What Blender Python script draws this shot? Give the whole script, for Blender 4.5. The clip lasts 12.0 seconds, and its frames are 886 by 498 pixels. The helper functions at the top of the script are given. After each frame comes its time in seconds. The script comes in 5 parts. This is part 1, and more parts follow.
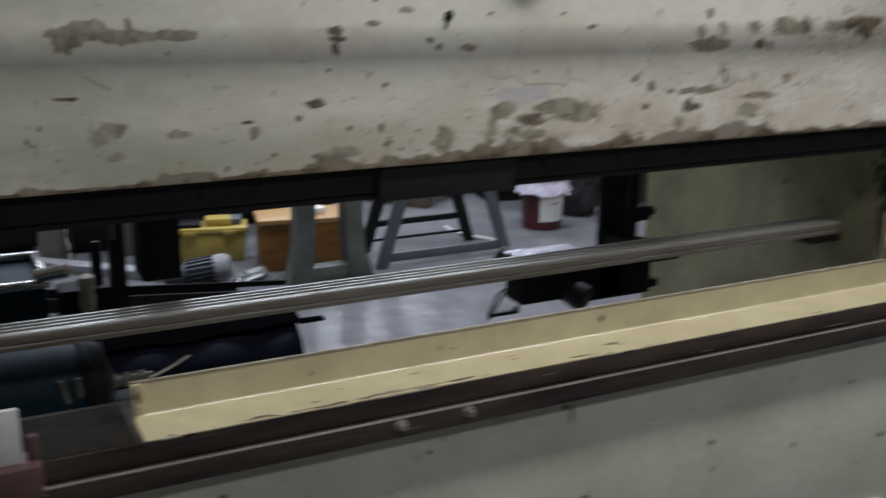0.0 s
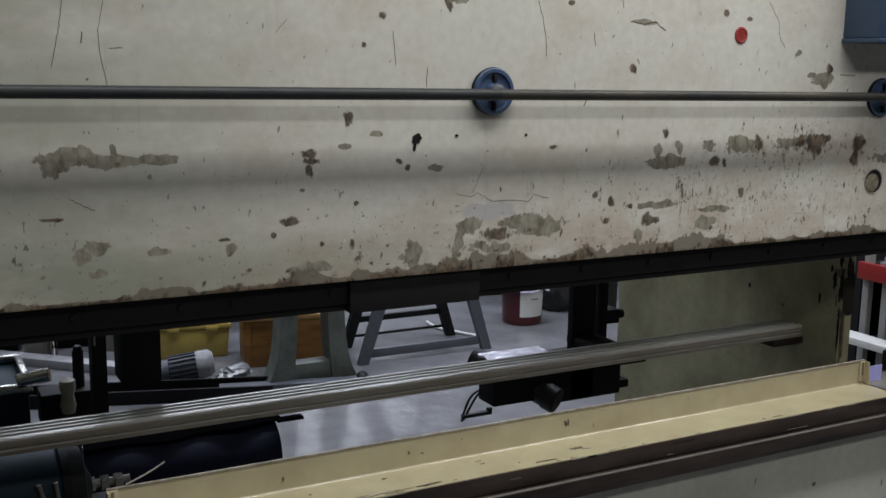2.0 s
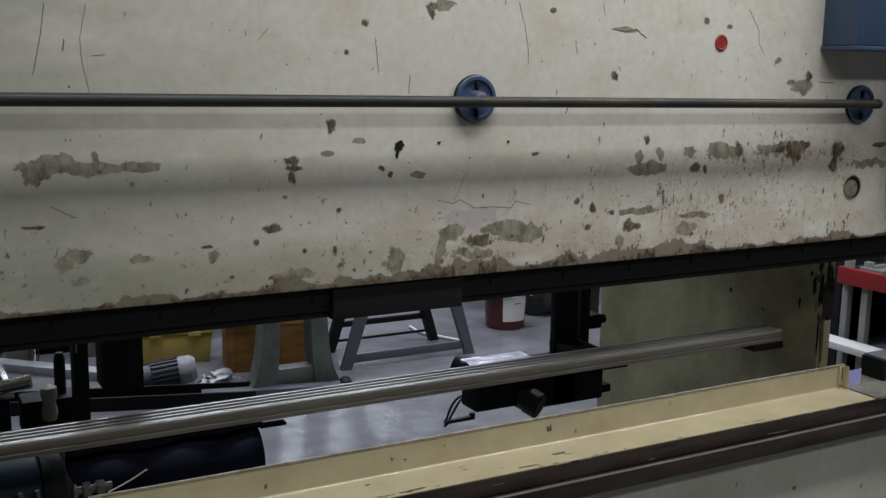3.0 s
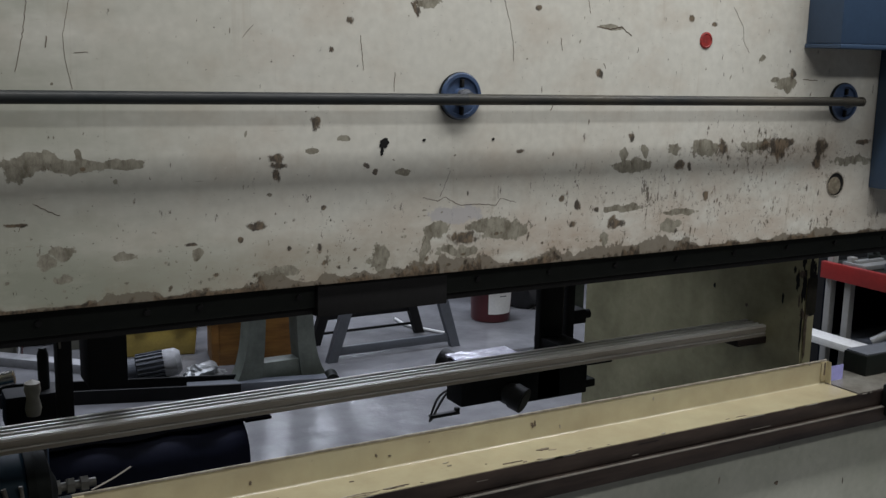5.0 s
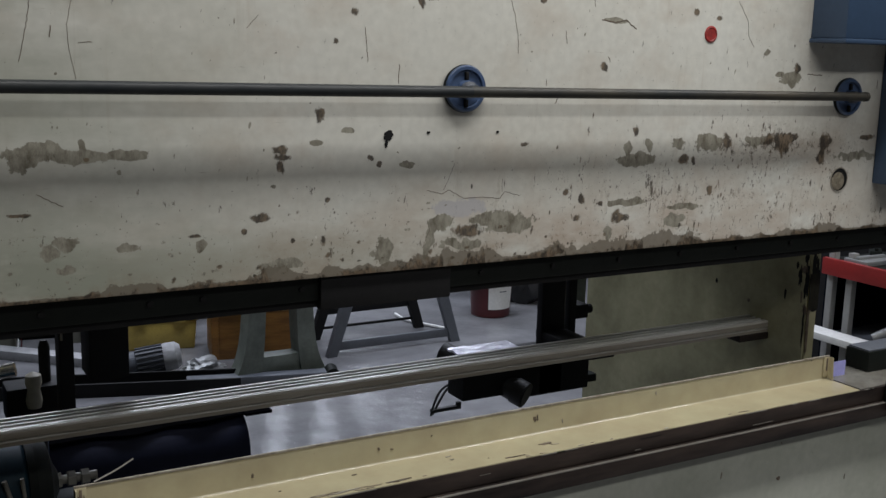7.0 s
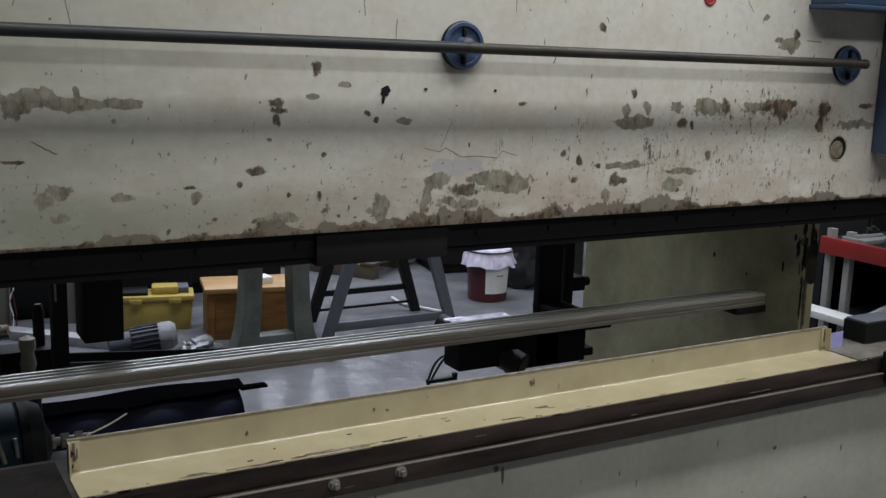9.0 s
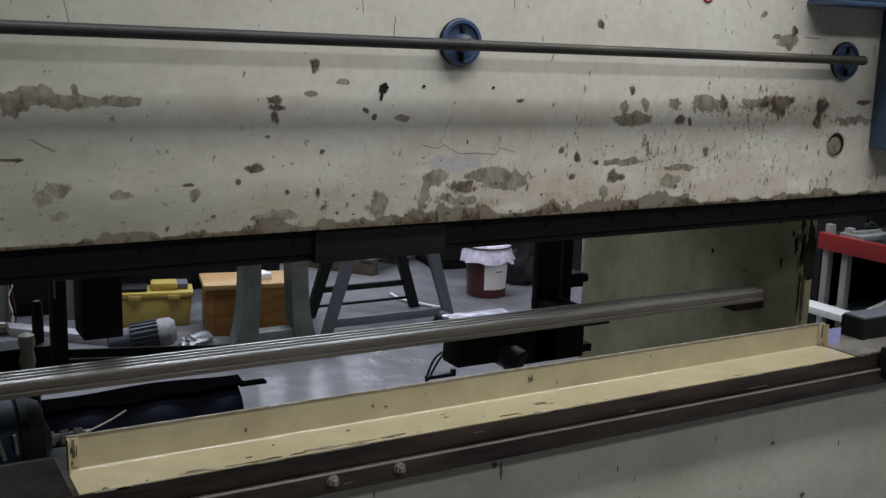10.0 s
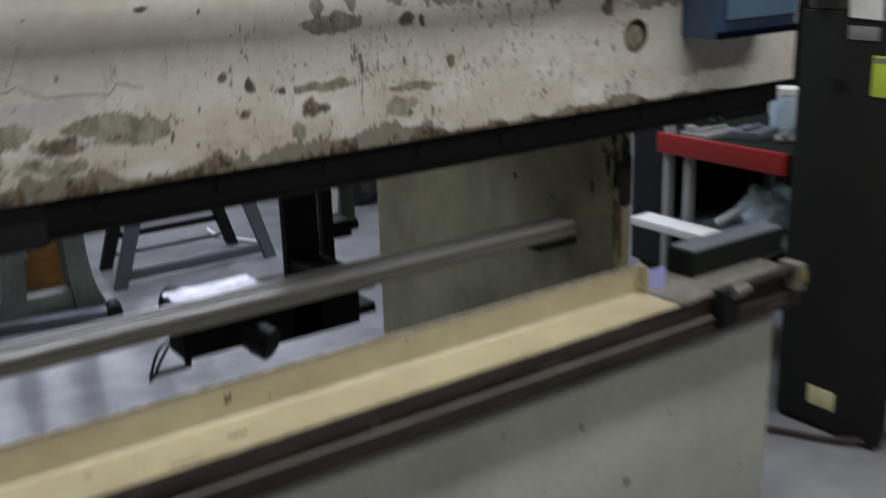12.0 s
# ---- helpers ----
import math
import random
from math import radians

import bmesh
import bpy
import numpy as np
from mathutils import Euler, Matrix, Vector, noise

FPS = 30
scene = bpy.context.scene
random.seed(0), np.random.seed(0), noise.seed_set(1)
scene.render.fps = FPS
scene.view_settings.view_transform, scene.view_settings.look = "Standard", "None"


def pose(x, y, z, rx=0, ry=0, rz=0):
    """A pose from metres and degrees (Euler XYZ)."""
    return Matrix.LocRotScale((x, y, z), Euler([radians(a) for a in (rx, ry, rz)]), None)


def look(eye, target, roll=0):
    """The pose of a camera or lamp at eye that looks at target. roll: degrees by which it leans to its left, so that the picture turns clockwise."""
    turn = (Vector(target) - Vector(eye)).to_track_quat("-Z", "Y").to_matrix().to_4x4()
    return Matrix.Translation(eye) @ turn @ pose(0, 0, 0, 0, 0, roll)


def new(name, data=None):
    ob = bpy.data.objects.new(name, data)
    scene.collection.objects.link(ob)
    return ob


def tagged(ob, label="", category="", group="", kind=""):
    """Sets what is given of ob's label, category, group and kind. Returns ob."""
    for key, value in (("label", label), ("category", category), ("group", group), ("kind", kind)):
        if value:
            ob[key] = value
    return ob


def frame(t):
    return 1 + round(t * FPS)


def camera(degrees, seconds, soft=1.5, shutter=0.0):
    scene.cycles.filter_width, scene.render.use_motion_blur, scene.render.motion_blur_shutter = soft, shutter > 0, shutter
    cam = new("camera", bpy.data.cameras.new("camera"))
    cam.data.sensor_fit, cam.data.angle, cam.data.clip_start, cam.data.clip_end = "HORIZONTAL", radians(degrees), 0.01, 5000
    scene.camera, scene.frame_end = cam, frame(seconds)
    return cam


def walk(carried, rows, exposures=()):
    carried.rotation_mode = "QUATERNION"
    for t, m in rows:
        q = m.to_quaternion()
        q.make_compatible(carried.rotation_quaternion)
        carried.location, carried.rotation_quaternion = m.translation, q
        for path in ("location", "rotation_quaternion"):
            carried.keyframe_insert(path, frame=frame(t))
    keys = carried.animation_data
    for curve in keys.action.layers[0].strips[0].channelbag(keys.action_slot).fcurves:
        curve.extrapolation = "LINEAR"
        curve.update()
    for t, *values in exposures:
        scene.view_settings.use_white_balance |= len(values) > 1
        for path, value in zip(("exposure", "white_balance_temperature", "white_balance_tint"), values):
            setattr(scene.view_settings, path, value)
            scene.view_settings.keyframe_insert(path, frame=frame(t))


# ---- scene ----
# camera and walk
cam = camera(46.0, 12.0, soft=1.4, shutter=0.8)
PATH = [
    (0, (-0.3396, -1.8868, 1.6688), (0.5485, -0.1727, 1.1462), 0.63),
    (0.5, (-0.3080, -2.0109, 1.6956), (0.6813, -0.3353, 1.2334), 3.19),
    (1, (-0.3533, -1.9953, 1.6852), (0.5748, -0.2661, 1.2999), 2.51),
    (1.5, (-0.3391, -1.9882, 1.7246), (0.5801, -0.2570, 1.3275), 1.31),
    (2, (-0.3427, -1.9902, 1.7448), (0.5800, -0.2525, 1.3857), 0.87),
    (2.5, (-0.3447, -1.9968, 1.7491), (0.5948, -0.2664, 1.3983), 0.78),
    (4.5, (-0.3425, -1.9944, 1.7652), (0.6253, -0.2829, 1.3992), 1.33),
    (5, (-0.3412, -1.9973, 1.7691), (0.6318, -0.2895, 1.3995), 1.24),
    (5.5, (-0.3432, -1.9969, 1.7712), (0.6246, -0.2870, 1.3976), 1.39),
    (6, (-0.3431, -1.9948, 1.7730), (0.6230, -0.2836, 1.4010), 1.39),
    (6.5, (-0.3462, -1.9885, 1.7723), (0.6256, -0.2818, 1.3939), 1.36),
    (8.5, (-0.3511, -1.9838, 1.6812), (0.6330, -0.2827, 1.3100), 1.93),
    (9, (-0.3475, -1.9908, 1.6707), (0.6321, -0.2895, 1.2889), 1.86),
    (9.5, (-0.3473, -1.9958, 1.6724), (0.6314, -0.2949, 1.2860), 1.89),
    (10, (-0.3480, -1.9953, 1.6741), (0.6325, -0.2963, 1.2843), 1.82),
    (10.5, (-0.3466, -1.9965, 1.6819), (0.6392, -0.3018, 1.2865), 1.89),
    (11, (-0.2783, -1.9558, 1.6749), (0.7491, -0.3108, 1.1869), 0.33),
    (11.3, (-0.0768, -1.8991, 1.6556), (1.1259, -0.3733, 1.1806), -0.78),
    (11.5, (0.0863, -1.8572, 1.6582), (1.2633, -0.3230, 1.1472), -1.02),
    (11.7, (0.2463, -1.8073, 1.6587), (1.3852, -0.2799, 1.0506), -0.54),
    (12, (0.4486, -1.5670, 1.6463), (1.5567, -0.0072, 1.0640), -1.77),
]
walk(cam, [(t, look(eye, target, roll)) for t, eye, target, roll in PATH],
     [(0, 0.12), (1, 0.05), (2, -0.04), (4.5, -0.1), (6.5, -0.1), (8.5, 0.0), (10.5, 0.0), (12, 0.05)])

# world, lamps
world = bpy.data.worlds.new("world")
scene.world = world
world.use_nodes = True
world.node_tree.nodes["Background"].inputs[0].default_value = (0.55, 0.6, 0.7, 1)
world.node_tree.nodes["Background"].inputs[1].default_value = 0.005


def strip(x, y, z, length, width, watts, colour):
    lamp = bpy.data.lights.new("strip_light", "AREA")
    lamp.shape, lamp.size, lamp.size_y, lamp.energy, lamp.color = "RECTANGLE", length, width, watts, colour
    ob = new("strip_light", lamp)
    ob.location = (x, y, z)
    return ob


WARM, COOL = (1.0, 0.995, 0.99), (0.8, 0.86, 1.0)
strip(2.2, -3.3, 3.93, 4.8, 0.5, 74, WARM)
strip(2.1, -0.78, 3.93, 4.8, 0.35, 128, WARM)
strip(2.1, 3.0, 3.93, 4.8, 0.6, 165, COOL)
strip(2.4, 6.0, 3.93, 4.8, 0.22, 130, COOL)
for y in (8.6, 10.5, 12.4):
    strip(3.4, y, 3.93, 6.6, 0.3, 85, COOL)


# materials
def material(name, colour, rough=0.6, metal=0.0, dark=None, scale=6.0, amount=0.5, grain=60.0, bump=0.15, stretch=(1, 1, 1), spec=0.5, specks=0.3):
    m = bpy.data.materials.new(name)
    m.use_nodes = True
    n, l = m.node_tree.nodes, m.node_tree.links
    b = n["Principled BSDF"]
    b.inputs["Metallic"].default_value = metal
    b.inputs["Specular IOR Level"].default_value = spec
    co = n.new("ShaderNodeTexCoord")
    mp = n.new("ShaderNodeMapping")
    mp.inputs["Scale"].default_value = stretch
    l.new(co.outputs["Object"], mp.inputs["Vector"])
    big = n.new("ShaderNodeTexNoise")
    big.inputs["Scale"].default_value = scale
    big.inputs["Detail"].default_value = 6
    big.inputs["Roughness"].default_value = 0.65
    l.new(mp.outputs["Vector"], big.inputs["Vector"])
    fine = n.new("ShaderNodeTexNoise")
    fine.inputs["Scale"].default_value = grain
    fine.inputs["Detail"].default_value = 4
    l.new(mp.outputs["Vector"], fine.inputs["Vector"])
    ramp = n.new("ShaderNodeMapRange")
    ramp.inputs["From Min"].default_value = 0.35
    ramp.inputs["From Max"].default_value = 0.72
    l.new(big.outputs["Fac"], ramp.inputs["Value"])
    mul = n.new("ShaderNodeMath")
    mul.operation = "MULTIPLY"
    mul.inputs[1].default_value = amount
    l.new(ramp.outputs["Result"], mul.inputs[0])
    mix = n.new("ShaderNodeMix")
    mix.data_type = "RGBA"
    mix.inputs[6].default_value = (*colour, 1)
    mix.inputs[7].default_value = (*(dark or [c * 0.6 for c in colour]), 1)
    l.new(mul.outputs[0], mix.inputs[0])
    hs = n.new("ShaderNodeHueSaturation")
    l.new(mix.outputs[2], hs.inputs["Color"])
    va = n.new("ShaderNodeMapRange")
    va.inputs["To Min"].default_value = 0.85
    va.inputs["To Max"].default_value = 1.15
    l.new(fine.outputs["Fac"], va.inputs["Value"])
    l.new(va.outputs["Result"], hs.inputs["Value"])
    # scattered specks of dirt and small knocks
    dirt = n.new("ShaderNodeTexNoise")
    dirt.inputs["Scale"].default_value = 42
    dirt.inputs["Detail"].default_value = 6
    dirt.inputs["Roughness"].default_value = 0.75
    l.new(mp.outputs["Vector"], dirt.inputs["Vector"])
    cut = n.new("ShaderNodeMapRange")
    cut.inputs["From Min"].default_value, cut.inputs["From Max"].default_value, cut.inputs["To Max"].default_value = 0.63, 0.7, specks
    l.new(dirt.outputs["Fac"], cut.inputs["Value"])
    spot = n.new("ShaderNodeMix")
    spot.data_type = "RGBA"
    l.new(cut.outputs["Result"], spot.inputs[0])
    l.new(hs.outputs["Color"], spot.inputs[6])
    spot.inputs[7].default_value = (*[c * 0.3 for c in (dark or colour)], 1)
    l.new(spot.outputs[2], b.inputs["Base Color"])
    rr = n.new("ShaderNodeMapRange")
    rr.inputs["To Min"].default_value = max(0.03, rough - 0.12)
    rr.inputs["To Max"].default_value = min(1, rough + 0.12)
    l.new(big.outputs["Fac"], rr.inputs["Value"])
    l.new(rr.outputs["Result"], b.inputs["Roughness"])
    bp = n.new("ShaderNodeBump")
    bp.inputs["Strength"].default_value = bump
    bp.inputs["Distance"].default_value = 0.002
    l.new(fine.outputs["Fac"], bp.inputs["Height"])
    l.new(bp.outputs["Normal"], b.inputs["Normal"])
    return m


BEDCREAM = material("grey cream paint", (0.44, 0.45, 0.39), 0.42, 0, (0.32, 0.335, 0.275), 2.6, 1.0, 40, 0.1, specks=0.25)
PLATE = material("yellowed frame paint", (0.49, 0.46, 0.285), 0.4, 0, (0.205, 0.193, 0.112), 2.4, 1.0, 40, 0.1, specks=0.35)
TRAY = material("cream tray paint", (0.45, 0.411, 0.27), 0.16, 0, (0.352, 0.294, 0.187), 4, 0.8, 12, 0.0, specks=0.25)
DARK = material("oily dark steel", (0.0085, 0.0108, 0.009), 0.55, 0.0, (0.0045, 0.0055, 0.0048), 8, 0.7, 80, 0.2, spec=0.18)
BLACK = material("matt black steel", (0.008, 0.008, 0.0085), 0.65, 0.0, (0.004, 0.004, 0.004), 8, 0.6, 80, 0.2, spec=0.25)
BROWN = material("oil browned steel", (0.05, 0.037, 0.031), 0.45, 0.0, (0.009, 0.007, 0.007), 16, 1.0, 70, 0.3, (0.18, 1, 1), spec=0.2, specks=0.6)
STEEL = material("ground steel", (0.8, 0.79, 0.75), 0.3, 0.3, (0.42, 0.39, 0.34), 7, 0.9, 90, 0.03, (0.15, 1, 1))
BRIGHT = material("bright steel", (0.6, 0.59, 0.56), 0.25, 1.0, (0.4, 0.37, 0.32), 8, 0.6, 90, 0.1, (0.2, 1, 1))
BLUE = material("blue enamel", (0.036, 0.066, 0.12), 0.4, 0, (0.022, 0.04, 0.075), 5, 0.6, 60, 0.1)
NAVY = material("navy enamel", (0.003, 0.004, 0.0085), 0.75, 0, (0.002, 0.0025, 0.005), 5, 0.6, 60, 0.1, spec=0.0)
TEAL = material("teal enamel", (0.007, 0.023, 0.036), 0.55, 0, (0.004, 0.013, 0.02), 5, 0.6, 60, 0.1, spec=0.15)
RED = material("red enamel", (0.3, 0.02, 0.018), 0.45, 0, (0.19, 0.013, 0.012), 5, 0.6, 60, 0.1)
MAROON = material("maroon plastic", (0.075, 0.013, 0.016), 0.4, 0, (0.05, 0.009, 0.01), 6, 0.5, 60, 0.05)
YELLOW = material("yellow plastic", (0.5, 0.365, 0.08), 0.45, 0, (0.33, 0.24, 0.06), 6, 0.6, 60, 0.1)
WOOD = material("orange varnished wood", (0.34, 0.16, 0.035), 0.45, 0, (0.15, 0.06, 0.014), 5, 1.0, 50, 0.3, (0.8, 6, 6), specks=0.5)
GREEN = material("grey green cast iron paint", (0.2, 0.225, 0.195), 0.5, 0, (0.09, 0.1, 0.085), 7, 0.9, 60, 0.2)
SLATE = material("slate grey paint", (0.11, 0.12, 0.14), 0.5, 0, (0.07, 0.075, 0.085), 5, 0.6, 60, 0.15)
CABINET = material("charcoal cabinet paint", (0.017, 0.0175, 0.0155), 0.7, 0, (0.011, 0.011, 0.01), 3, 0.6, 60, 0.1, spec=0.12)
WHITE = material("white paint", (0.75, 0.75, 0.74), 0.5, 0, (0.6, 0.6, 0.58), 6, 0.5, 60, 0.08)
PAPER = material("paper", (0.78, 0.78, 0.76), 0.8, 0, (0.7, 0.7, 0.68), 10, 0.4, 60, 0.02)
CONCRETE = material("sealed concrete", (0.215, 0.215, 0.224), 0.21, 0, (0.115, 0.115, 0.122), 2.6, 0.9, 5, 1.0, specks=0.3)
CONCRETE.node_tree.nodes["Bump"].inputs["Distance"].default_value = 0.008
WALL = material("dim wall paint", (0.17, 0.17, 0.165), 0.8, 0, (0.11, 0.11, 0.11), 1.5, 0.6, 30, 0.1)
RUBBER = material("black rubber", (0.012, 0.012, 0.013), 0.55, 0, (0.006, 0.006, 0.006), 9, 0.5, 60, 0.1)
ALUMINIUM = material("cast aluminium", (0.42, 0.43, 0.43), 0.45, 0.6, (0.25, 0.25, 0.25), 9, 0.6, 70, 0.2)
BAG = material("thin white bag", (0.82, 0.77, 0.88), 0.2, 0, (0.5, 0.45, 0.6), 16, 0.9, 40, 0.3)
BARE = material("bare primer patch", (0.36, 0.335, 0.285), 0.6, 0, (0.15, 0.125, 0.09), 38, 1.0, 160, 0.3)
GRIME = material("grimy bare patch", (0.17, 0.13, 0.095), 0.55, 0, (0.04, 0.028, 0.02), 55, 1.0, 160, 0.4)
VEIL = material("thin grey undercoat", (0.42, 0.41, 0.4), 0.6, 0, (0.34, 0.33, 0.32), 20, 0.6, 120, 0.1)
BEIGE = material("beige panel paint", (0.17, 0.165, 0.13), 0.55, 0, (0.12, 0.115, 0.09), 4, 0.6, 60, 0.1)
PALE = material("pale blue plastic sheet", (0.4, 0.5, 0.58), 0.25, 0, (0.22, 0.3, 0.36), 9, 0.7, 40, 0.2)
PANEL = material("mid blue panel", (0.095, 0.16, 0.24), 0.4, 0, (0.07, 0.12, 0.18), 5, 0.6, 60, 0.05)
CARDBOARD = material("dusty brown board", (0.09, 0.07, 0.045), 0.8, 0, (0.045, 0.035, 0.025), 7, 0.8, 60, 0.1)
WORN = material("dull worn steel", (0.27, 0.255, 0.225), 0.4, 0.3, (0.09, 0.08, 0.07), 14, 0.8, 90, 0.2, (0.4, 1, 1))
FLAKE = material("flaked dark paint", (0.007, 0.007, 0.006), 0.6, 0, (0.05, 0.045, 0.03), 30, 0.6, 90, 0.4, (1, 1, 0.5), spec=0.2)
POSTWHITE = material("grubby white enamel", (0.45, 0.45, 0.46), 0.5, 0, (0.26, 0.26, 0.27), 12, 0.8, 60, 0.1)
LIME = material("lime sticker", (0.5, 0.6, 0.05), 0.6, 0, (0.4, 0.5, 0.05), 20, 0.4, 60, 0.02)



def worn_paint():
    """Cream paint with bare patches, grime and nicks that follow the wear stored on the mesh."""
    m = material("worn cream paint", (0.61, 0.605, 0.55), 0.38, 0, (0.53, 0.505, 0.43), 2.2, 0.55, 45, 0.1, specks=0.0)
    n, l = m.node_tree.nodes, m.node_tree.links
    b = n["Principled BSDF"]
    co = n.new("ShaderNodeTexCoord")
    base = b.inputs["Base Color"].links[0].from_socket

    def noise_of(scale, stretch=(1, 1, 1), shift=0.0, detail=5, rough=0.65):
        mp = n.new("ShaderNodeMapping")
        mp.inputs["Scale"].default_value = stretch
        mp.inputs["Location"].default_value = (shift, 0, 0.6 * shift)
        l.new(co.outputs["Object"], mp.inputs["Vector"])
        tex = n.new("ShaderNodeTexNoise")
        tex.inputs["Scale"].default_value = scale
        tex.inputs["Detail"].default_value = detail
        tex.inputs["Roughness"].default_value = rough
        l.new(mp.outputs["Vector"], tex.inputs["Vector"])
        return tex.outputs["Fac"]

    def calc(op, a, c):
        k = n.new("ShaderNodeMath")
        k.operation = op
        for socket, v in zip(k.inputs, (a, c)):
            if isinstance(v, float):
                socket.default_value = v
            else:
                l.new(v, socket)
        return k.outputs[0]

    def step(value, low, high, top=1.0):
        k = n.new("ShaderNodeMapRange")
        k.inputs["From Min"].default_value, k.inputs["From Max"].default_value, k.inputs["To Max"].default_value = low, high, top
        l.new(value, k.inputs["Value"])
        return k.outputs["Result"]

    def blend(fac, under, over):
        k = n.new("ShaderNodeMix")
        k.data_type = "RGBA"
        l.new(fac, k.inputs[0])
        l.new(under, k.inputs[6])
        if isinstance(over, tuple):
            k.inputs[7].default_value = (*over, 1)
        else:
            l.new(over, k.inputs[7])
        return k.outputs[2]

    def wear(name):
        k = n.new("ShaderNodeAttribute")
        k.attribute_name = name
        return k.outputs["Fac"]

    # broad oil film and thin drips
    base = blend(step(noise_of(5, (0.8, 1, 1.1), 2.0), 0.5, 0.72, 0.5), base, (0.45, 0.38, 0.305))
    base = blend(step(noise_of(13, (2.4, 1, 0.15), 5.0), 0.6, 0.76, 0.28), base, (0.35, 0.28, 0.21))
    # pinkish smears low down, greenish darkening towards the left end and lower left
    base = blend(calc("MULTIPLY", wear("smear"), step(noise_of(9, (0.6, 1, 1.2), 3.0), 0.36, 0.66, 0.95)), base, (0.43, 0.355, 0.285))
    base = blend(calc("MULTIPLY", wear("film"), step(noise_of(4, (0.5, 1, 1.5), 6.5), 0.25, 0.55, 0.9)), base, (0.27, 0.285, 0.225))
    # nicks, denser where the wear says so
    dens = calc("MULTIPLY", wear("nicks"), step(noise_of(7, (1, 1, 1), 43.0, 3), 0.3, 0.75, 0.125))
    base = blend(step(calc("ADD", noise_of(26, (1, 1, 0.55), 8.0, 7, 0.75), dens), 0.676, 0.694, 0.9), base, (0.09, 0.075, 0.055))
    base = blend(step(calc("ADD", noise_of(60, (1.2, 1, 0.4), 11.0, 6, 0.75), dens), 0.678, 0.694, 0.85), base, (0.07, 0.056, 0.042))
    base = blend(step(calc("ADD", noise_of(120, (1, 1, 0.8), 31.0, 3), dens), 0.702, 0.72, 0.8), base, (0.08, 0.065, 0.05))
    base = blend(step(calc("ADD", noise_of(70, (0.14, 1, 2.4), 14.0, 6, 0.75), calc("MULTIPLY", dens, 0.6)), 0.675, 0.7, 0.6), base, (0.26, 0.23, 0.18))
    base = blend(step(calc("ADD", noise_of(34, (1, 1, 1), 37.0, 7, 0.78), dens), 0.71, 0.725, 0.7), base, (0.68, 0.67, 0.63))
    # bare patches
    rag = calc("MULTIPLY", calc("SUBTRACT", noise_of(48, (1, 1, 1), 17.0, 7, 0.72), 0.5), 1.5)
    rag2 = calc("MULTIPLY", calc("SUBTRACT", noise_of(150, (1, 1, 0.7), 19.0), 0.5), 0.6)
    rag = calc("ADD", rag, rag2)
    primer = n.new("ShaderNodeMix")
    primer.data_type = "RGBA"
    primer.inputs[6].default_value, primer.inputs[7].default_value = (0.3, 0.285, 0.23, 1), (0.1, 0.085, 0.06, 1)
    l.new(step(noise_of(40, (1, 1, 0.5), 23.0, 7, 0.75), 0.42, 0.66), primer.inputs[0])
    base = blend(step(calc("ADD", wear("veil"), rag), 0.45, 0.6, 0.8), base, (0.43, 0.42, 0.43))
    base = blend(step(calc("ADD", wear("oil"), rag), 0.25, 0.85, 0.45), base, (0.25, 0.205, 0.145))
    base = blend(step(calc("ADD", wear("bare"), rag), 0.45, 0.52), base, primer.outputs[2])
    base = blend(step(calc("ADD", wear("edge"), calc("MULTIPLY", rag, 0.8)), 0.42, 0.47, 0.8), base, (0.135, 0.115, 0.085))
    rust = n.new("ShaderNodeMix")
    rust.data_type = "RGBA"
    rust.inputs[6].default_value, rust.inputs[7].default_value = (0.16, 0.115, 0.072, 1), (0.024, 0.017, 0.011, 1)
    l.new(step(noise_of(60, (1, 1, 0.6), 29.0, 6, 0.75), 0.4, 0.56), rust.inputs[0])
    torn = calc("MULTIPLY", calc("SUBTRACT", noise_of(70, (1, 1, 0.7), 41.0, 7, 0.78), 0.5), 2.6)
    base = blend(step(calc("ADD", wear("grime"), torn), 0.42, 0.75, 0.92), base, rust.outputs[2])
    l.new(base, b.inputs["Base Color"])
    return m


CREAM = worn_paint()

# builders
def box(bm, x0, x1, y0, y1, z0, z1, bevel=0.0):
    r = bmesh.ops.create_cube(bm, size=1)
    for v in r["verts"]:
        v.co = Vector((x0 + (v.co.x + 0.5) * (x1 - x0), y0 + (v.co.y + 0.5) * (y1 - y0), z0 + (v.co.z + 0.5) * (z1 - z0)))
    if bevel:
        edges = {e for v in r["verts"] for e in v.link_edges}
        bmesh.ops.bevel(bm, geom=list(edges), offset=bevel, segments=2, affect="EDGES", profile=0.6)


def tube(bm, a, b, r0, r1=None, n=20):
    a, b = Vector(a), Vector(b)
    q = (b - a).to_track_quat("Z", "Y").to_matrix().to_4x4()
    bmesh.ops.create_cone(bm, cap_ends=True, segments=n, radius1=r0, radius2=r0 if r1 is None else r1, depth=(b - a).length,
                          matrix=Matrix.Translation((a + b) / 2) @ q)


def lathe(bm, profile, n=28, m=Matrix()):
    rings = [[bm.verts.new(m @ Vector((r * math.cos(2 * math.pi * k / n), r * math.sin(2 * math.pi * k / n), z))) for k in range(n)] for r, z in profile]
    for p, q in zip(rings, rings[1:]):
        for k in range(n):
            bm.faces.new((p[k], p[(k + 1) % n], q[(k + 1) % n], q[k]))
    if profile[0][0] > 0:
        bm.faces.new(rings[0][::-1])
    if profile[-1][0] > 0:
        bm.faces.new(rings[-1])


